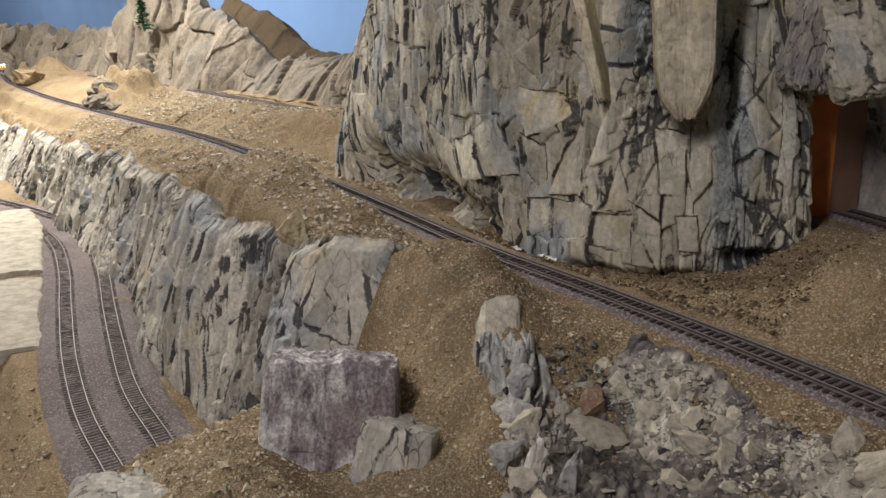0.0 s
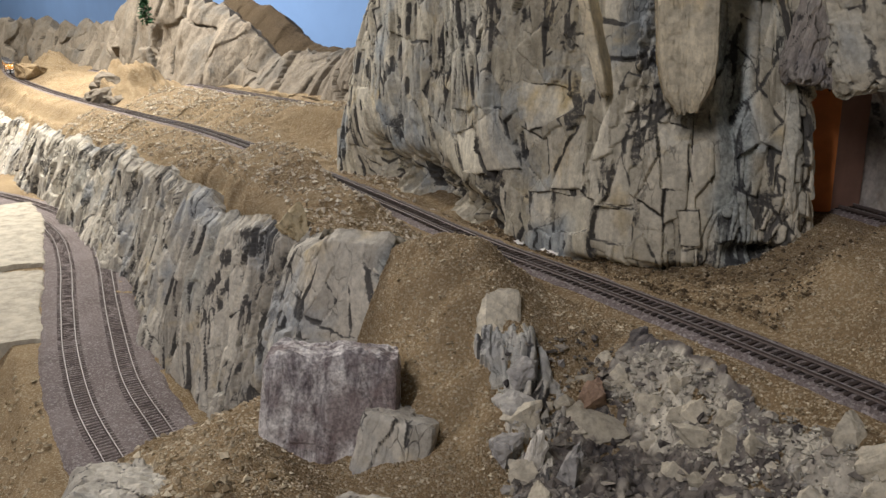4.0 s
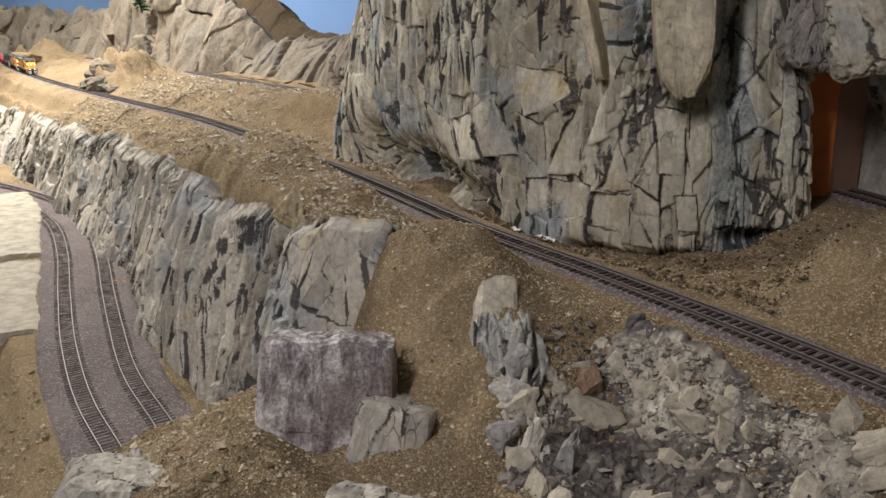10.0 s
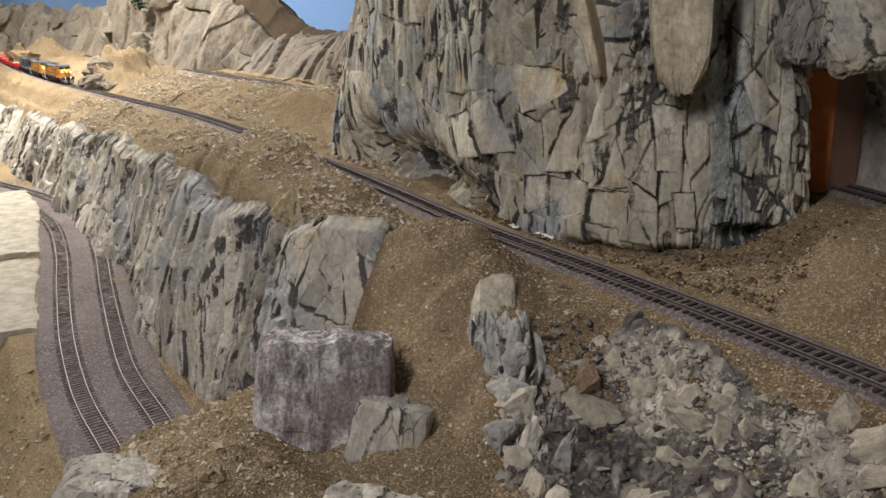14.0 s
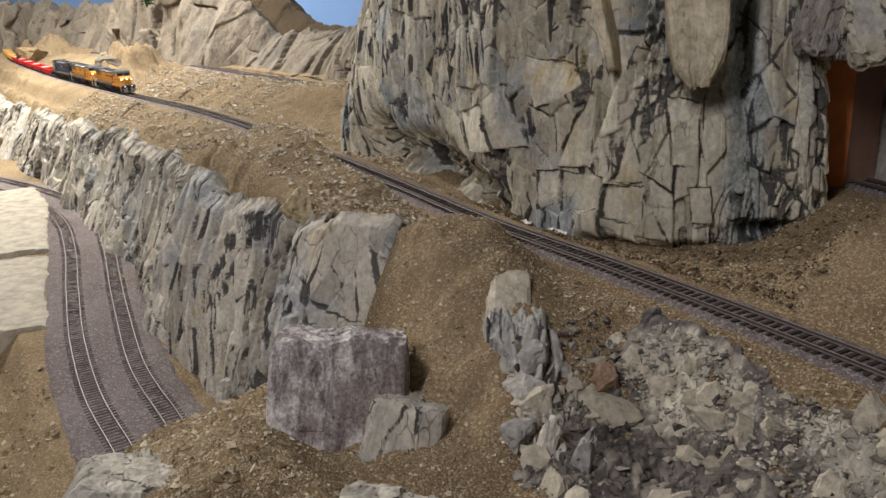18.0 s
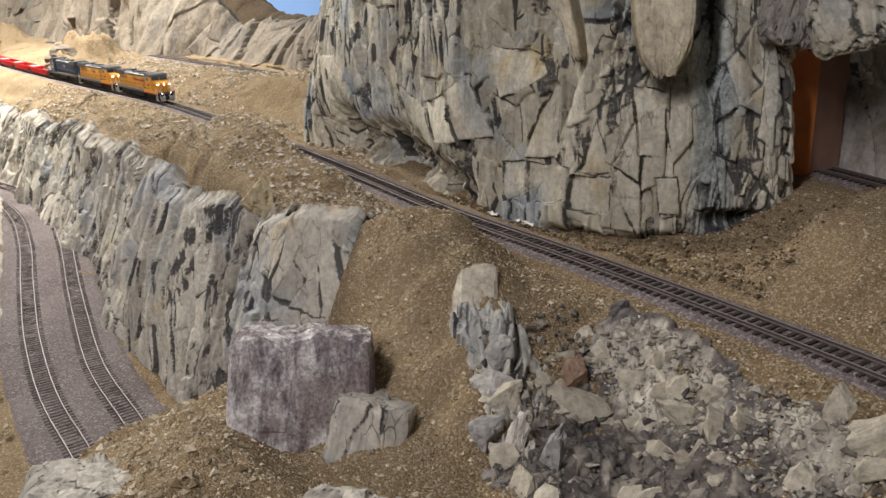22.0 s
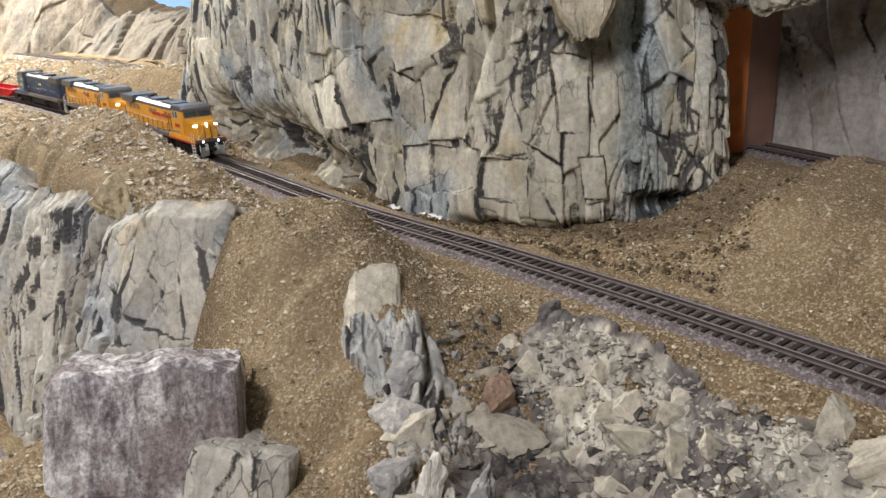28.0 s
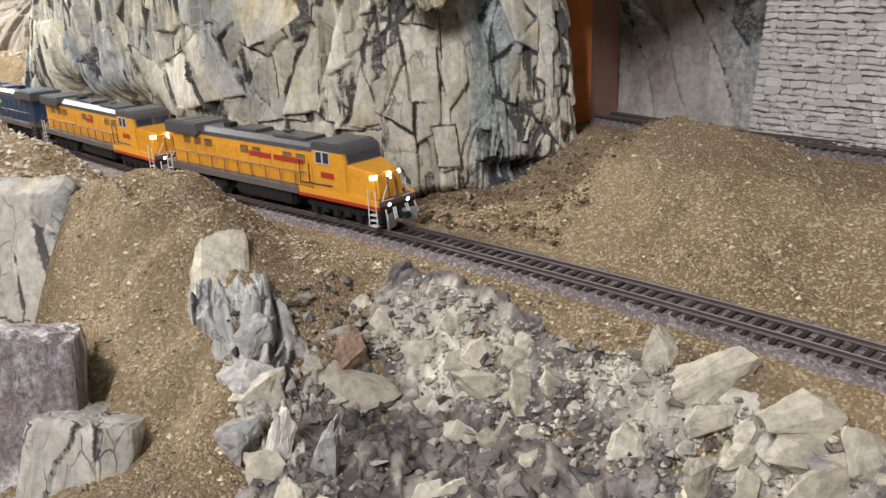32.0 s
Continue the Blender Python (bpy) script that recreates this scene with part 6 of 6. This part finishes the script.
    # walkway rails
    for s in (-1, 1):
        rail = put("handrail", lambda bm: [add_bar(bm, (-108 * k, s * 16.4 * k, 30.5 * k), (50 * k, s * 16.4 * k, 30.5 * k), 0.38 * k)], DECK_GREY)
        for x in range(-106, 54, 16):
            put("stanchion", lambda bm: add_bar(bm, (x * k, s * 16.5 * k, 17 * k), (x * k, s * 16.4 * k, 30.6 * k), 0.42 * k), DECK_GREY, rail)
        put("cab_grab_rail", lambda bm: [add_bar(bm, (44 * k, s * 16.8 * k, 22 * k), (44 * k, s * 16.8 * k, 39 * k), 0.4 * k), add_bar(bm, (54 * k, s * 17.4 * k, 24 * k), (54 * k, s * 17.4 * k, 38 * k), 0.4 * k), add_bar(bm, (44 * k, s * 16.8 * k, 24 * k), (76 * k, s * 17.5 * k, 25 * k), 0.6 * k)], UNDER)
        # writing on the flanks, as plain bars
        put("lettering_bar", lambda bm: [add_box(bm, (w * k, 0.35 * k, 3.6 * k), (x * k, s * 13.85 * k, 37.0 * k)) for x, w in mark], RED_LINE if rails is WHITE_WIRE else MARK_YELLOW, body)
        put("number_bar", lambda bm: add_box(bm, (12.5 * k, 0.35 * k, 4.0 * k), (72 * k, s * 17.3 * k, 31.5 * k)), RED_LINE if rails is WHITE_WIRE else MARK_YELLOW)
    # trucks
    for c in (-74, 74):
        truck = put("truck", lambda bm: add_box(bm, (54 * k, 15 * k, 4.5 * k), (c * k, 0, 9 * k)), UNDER)
        for s in (-1, 1):
            def frame_side(bm):
                add_box(bm, (56 * k, 2.2 * k, 4.2 * k), (c * k, s * 12.6 * k, 9.4 * k), bevel=0.0006)
                for dx in (-21.5, 0, 21.5):
                    add_box(bm, (6.2 * k, 2.8 * k, 7.4 * k), ((c + dx) * k, s * 12.9 * k, 6.6 * k), bevel=0.0008)
                for dx in (-11, 11):
                    add_box(bm, (7 * k, 2.4 * k, 6.4 * k), ((c + dx) * k, s * 12.8 * k, 7.6 * k), bevel=0.0006)
            put("side_frame", frame_side, UNDER, truck)
        for dx in (-21.5, 0, 21.5):
            put("wheelset", lambda bm: [add_wheel(bm, (c + dx) * k, s * 8.6 * k, 6.1 * k, 6.0 * k, 2.2 * k) for s in (-1, 1)] + [add_bar(bm, ((c + dx) * k, -8 * k, 6 * k), ((c + dx) * k, 8 * k, 6 * k), 1.3 * k)], UNDER, truck)
    return loco


def well_car(label, paint, cargo=False):
    """One open well unit of a container car, its base at the rail heads."""
    car = tagged(new("well_car"), label, "railway wagon", "train on the upper line")
    k = MM

    def put(name, fill, mat, parent=car, lab=""):
        bm = bmesh.new()
        fill(bm)
        return part(name, bm, mat, parent, lab)

    for s in (-1, 1):
        side = put("side_wall", lambda bm: add_prism(bm, [(-72 * k, 4.5 * k), (72 * k, 4.5 * k), (76 * k, 10 * k), (92 * k, 13 * k), (92 * k, 17 * k), (-92 * k, 17 * k), (-92 * k, 13 * k), (-76 * k, 10 * k)], s * 15 * k, s * 16.4 * k), paint)
        put("top_chord", lambda bm: add_box(bm, (184 * k, 2.6 * k, 1.4 * k), (0, s * 15.9 * k, 17.2 * k)), paint, side)
        for x in range(-64, 66, 16):
            put("rib", lambda bm: add_box(bm, (1.6 * k, 1.0 * k, 11.5 * k), (x * k, s * 16.8 * k, 10.8 * k)), paint, side)
    put("well_floor", lambda bm: [add_box(bm, (140 * k, 4 * k, 1.2 * k), (0, y * k, 5 * k)) for y in (-11, 11)] + [add_box(bm, (5 * k, 29 * k, 1.2 * k), (x * k, 0, 5 * k)) for x in (-60, -20, 20, 60)], paint)
    for e in (-1, 1):
        put("bulkhead", lambda bm: add_box(bm, (1.5 * k, 29 * k, 12 * k), (e * 72 * k, 0, 11 * k)), paint)
        plat = put("end_platform", lambda bm: add_box(bm, (22 * k, 30 * k, 2 * k), (e * 84 * k, 0, 16.4 * k)), paint)
        put("walkway", lambda bm: add_box(bm, (16 * k, 22 * k, 0.8 * k), (e * 86 * k, 0, 17.9 * k)), PALE_TOP, plat, "pale walkway grating")
        truck = put("truck", lambda bm: [add_box(bm, (28 * k, 2.4 * k, 4.4 * k), (e * 93 * k, s * 11.4 * k, 7 * k), bevel=0.0006) for s in (-1, 1)] + [add_box(bm, (6 * k, 22 * k, 3.4 * k), (e * 93 * k, 0, 8 * k))], UNDER)
        for dx in (-10, 10):
            put("wheelset", lambda bm: [add_wheel(bm, (e * 93 + dx) * k, s * 8.6 * k, 5.0 * k, 4.9 * k, 2.0 * k) for s in (-1, 1)], UNDER, truck)
    return car


WORDS = [(-2.0, 24.0), (29.0, 31.0)]
CONSIST = [(locomotive("yellow and grey wide-nosed diesel locomotive with lit headlights", YELLOW, ROOF_GREY, RED_LINE, WHITE_WIRE, YELLOW, WORDS, LAMP_WHITE), 0.125, 0),
           (locomotive("second yellow and grey diesel locomotive coupled behind the first", YELLOW, ROOF_GREY, RED_LINE, WHITE_WIRE, YELLOW, [(-8.0, 12.0)], LAMP_WHITE), 0.384, 0),
           (locomotive("dark blue diesel locomotive running behind two yellow ones", BLUE, ROOF_GREY, DECK_GREY, DECK_GREY, BLUE_GREY, [(-20.0, 14.0)], DECK_GREY), 0.642, 180)]
red_car = well_car("empty red well car with pale end platforms", WELL_RED)
yellow_car = well_car("empty yellow well car with pale end platforms", WELL_YELLOW)
for n in range(9):
    first = red_car if n < 5 else yellow_car
    car = first if n in (0, 5) else copy_thing(first, Matrix())
    CONSIST.append((car, 0.642 + 0.125 + 0.105 + 0.196 * n, 0))


def train_pose(s, turn):
    """The pose of a car whose middle is at arc s of the upper line, its nose towards the near end."""
    p, _, e = line_at(up_line, up_arc, np.array([s]))
    q0, _, _ = line_at(up_line, up_arc, np.array([s - 0.07]))
    q1, _, _ = line_at(up_line, up_arc, np.array([s + 0.07]))
    mid, d = (q0[0] + q1[0]) / 2, q0[0] - q1[0]
    return Matrix.Translation((mid[0], mid[1], RAIL + 0.0002)) @ Matrix.Rotation(math.atan2(d[1], d[0]) + radians(turn), 4, "Z")


FRONT = [(0, 5.02), (4, 4.45), (8, 3.87), (11, 3.37), (14, 2.93), (17, 2.545), (20, 2.165), (23, 1.785), (26, 1.41), (29, 1.03), (32, 0.652)]


def motions():
    """The train rolls down the ledge towards the viewer."""
    at, pos = zip(*FRONT)
    for car, back, turn in CONSIST:
        rows = []
        for t in np.arange(0, 32.01, 1.0):
            rows.append((float(t), train_pose(float(np.interp(t, at, pos)) + back, turn)))
        walk(car, rows)


motions()
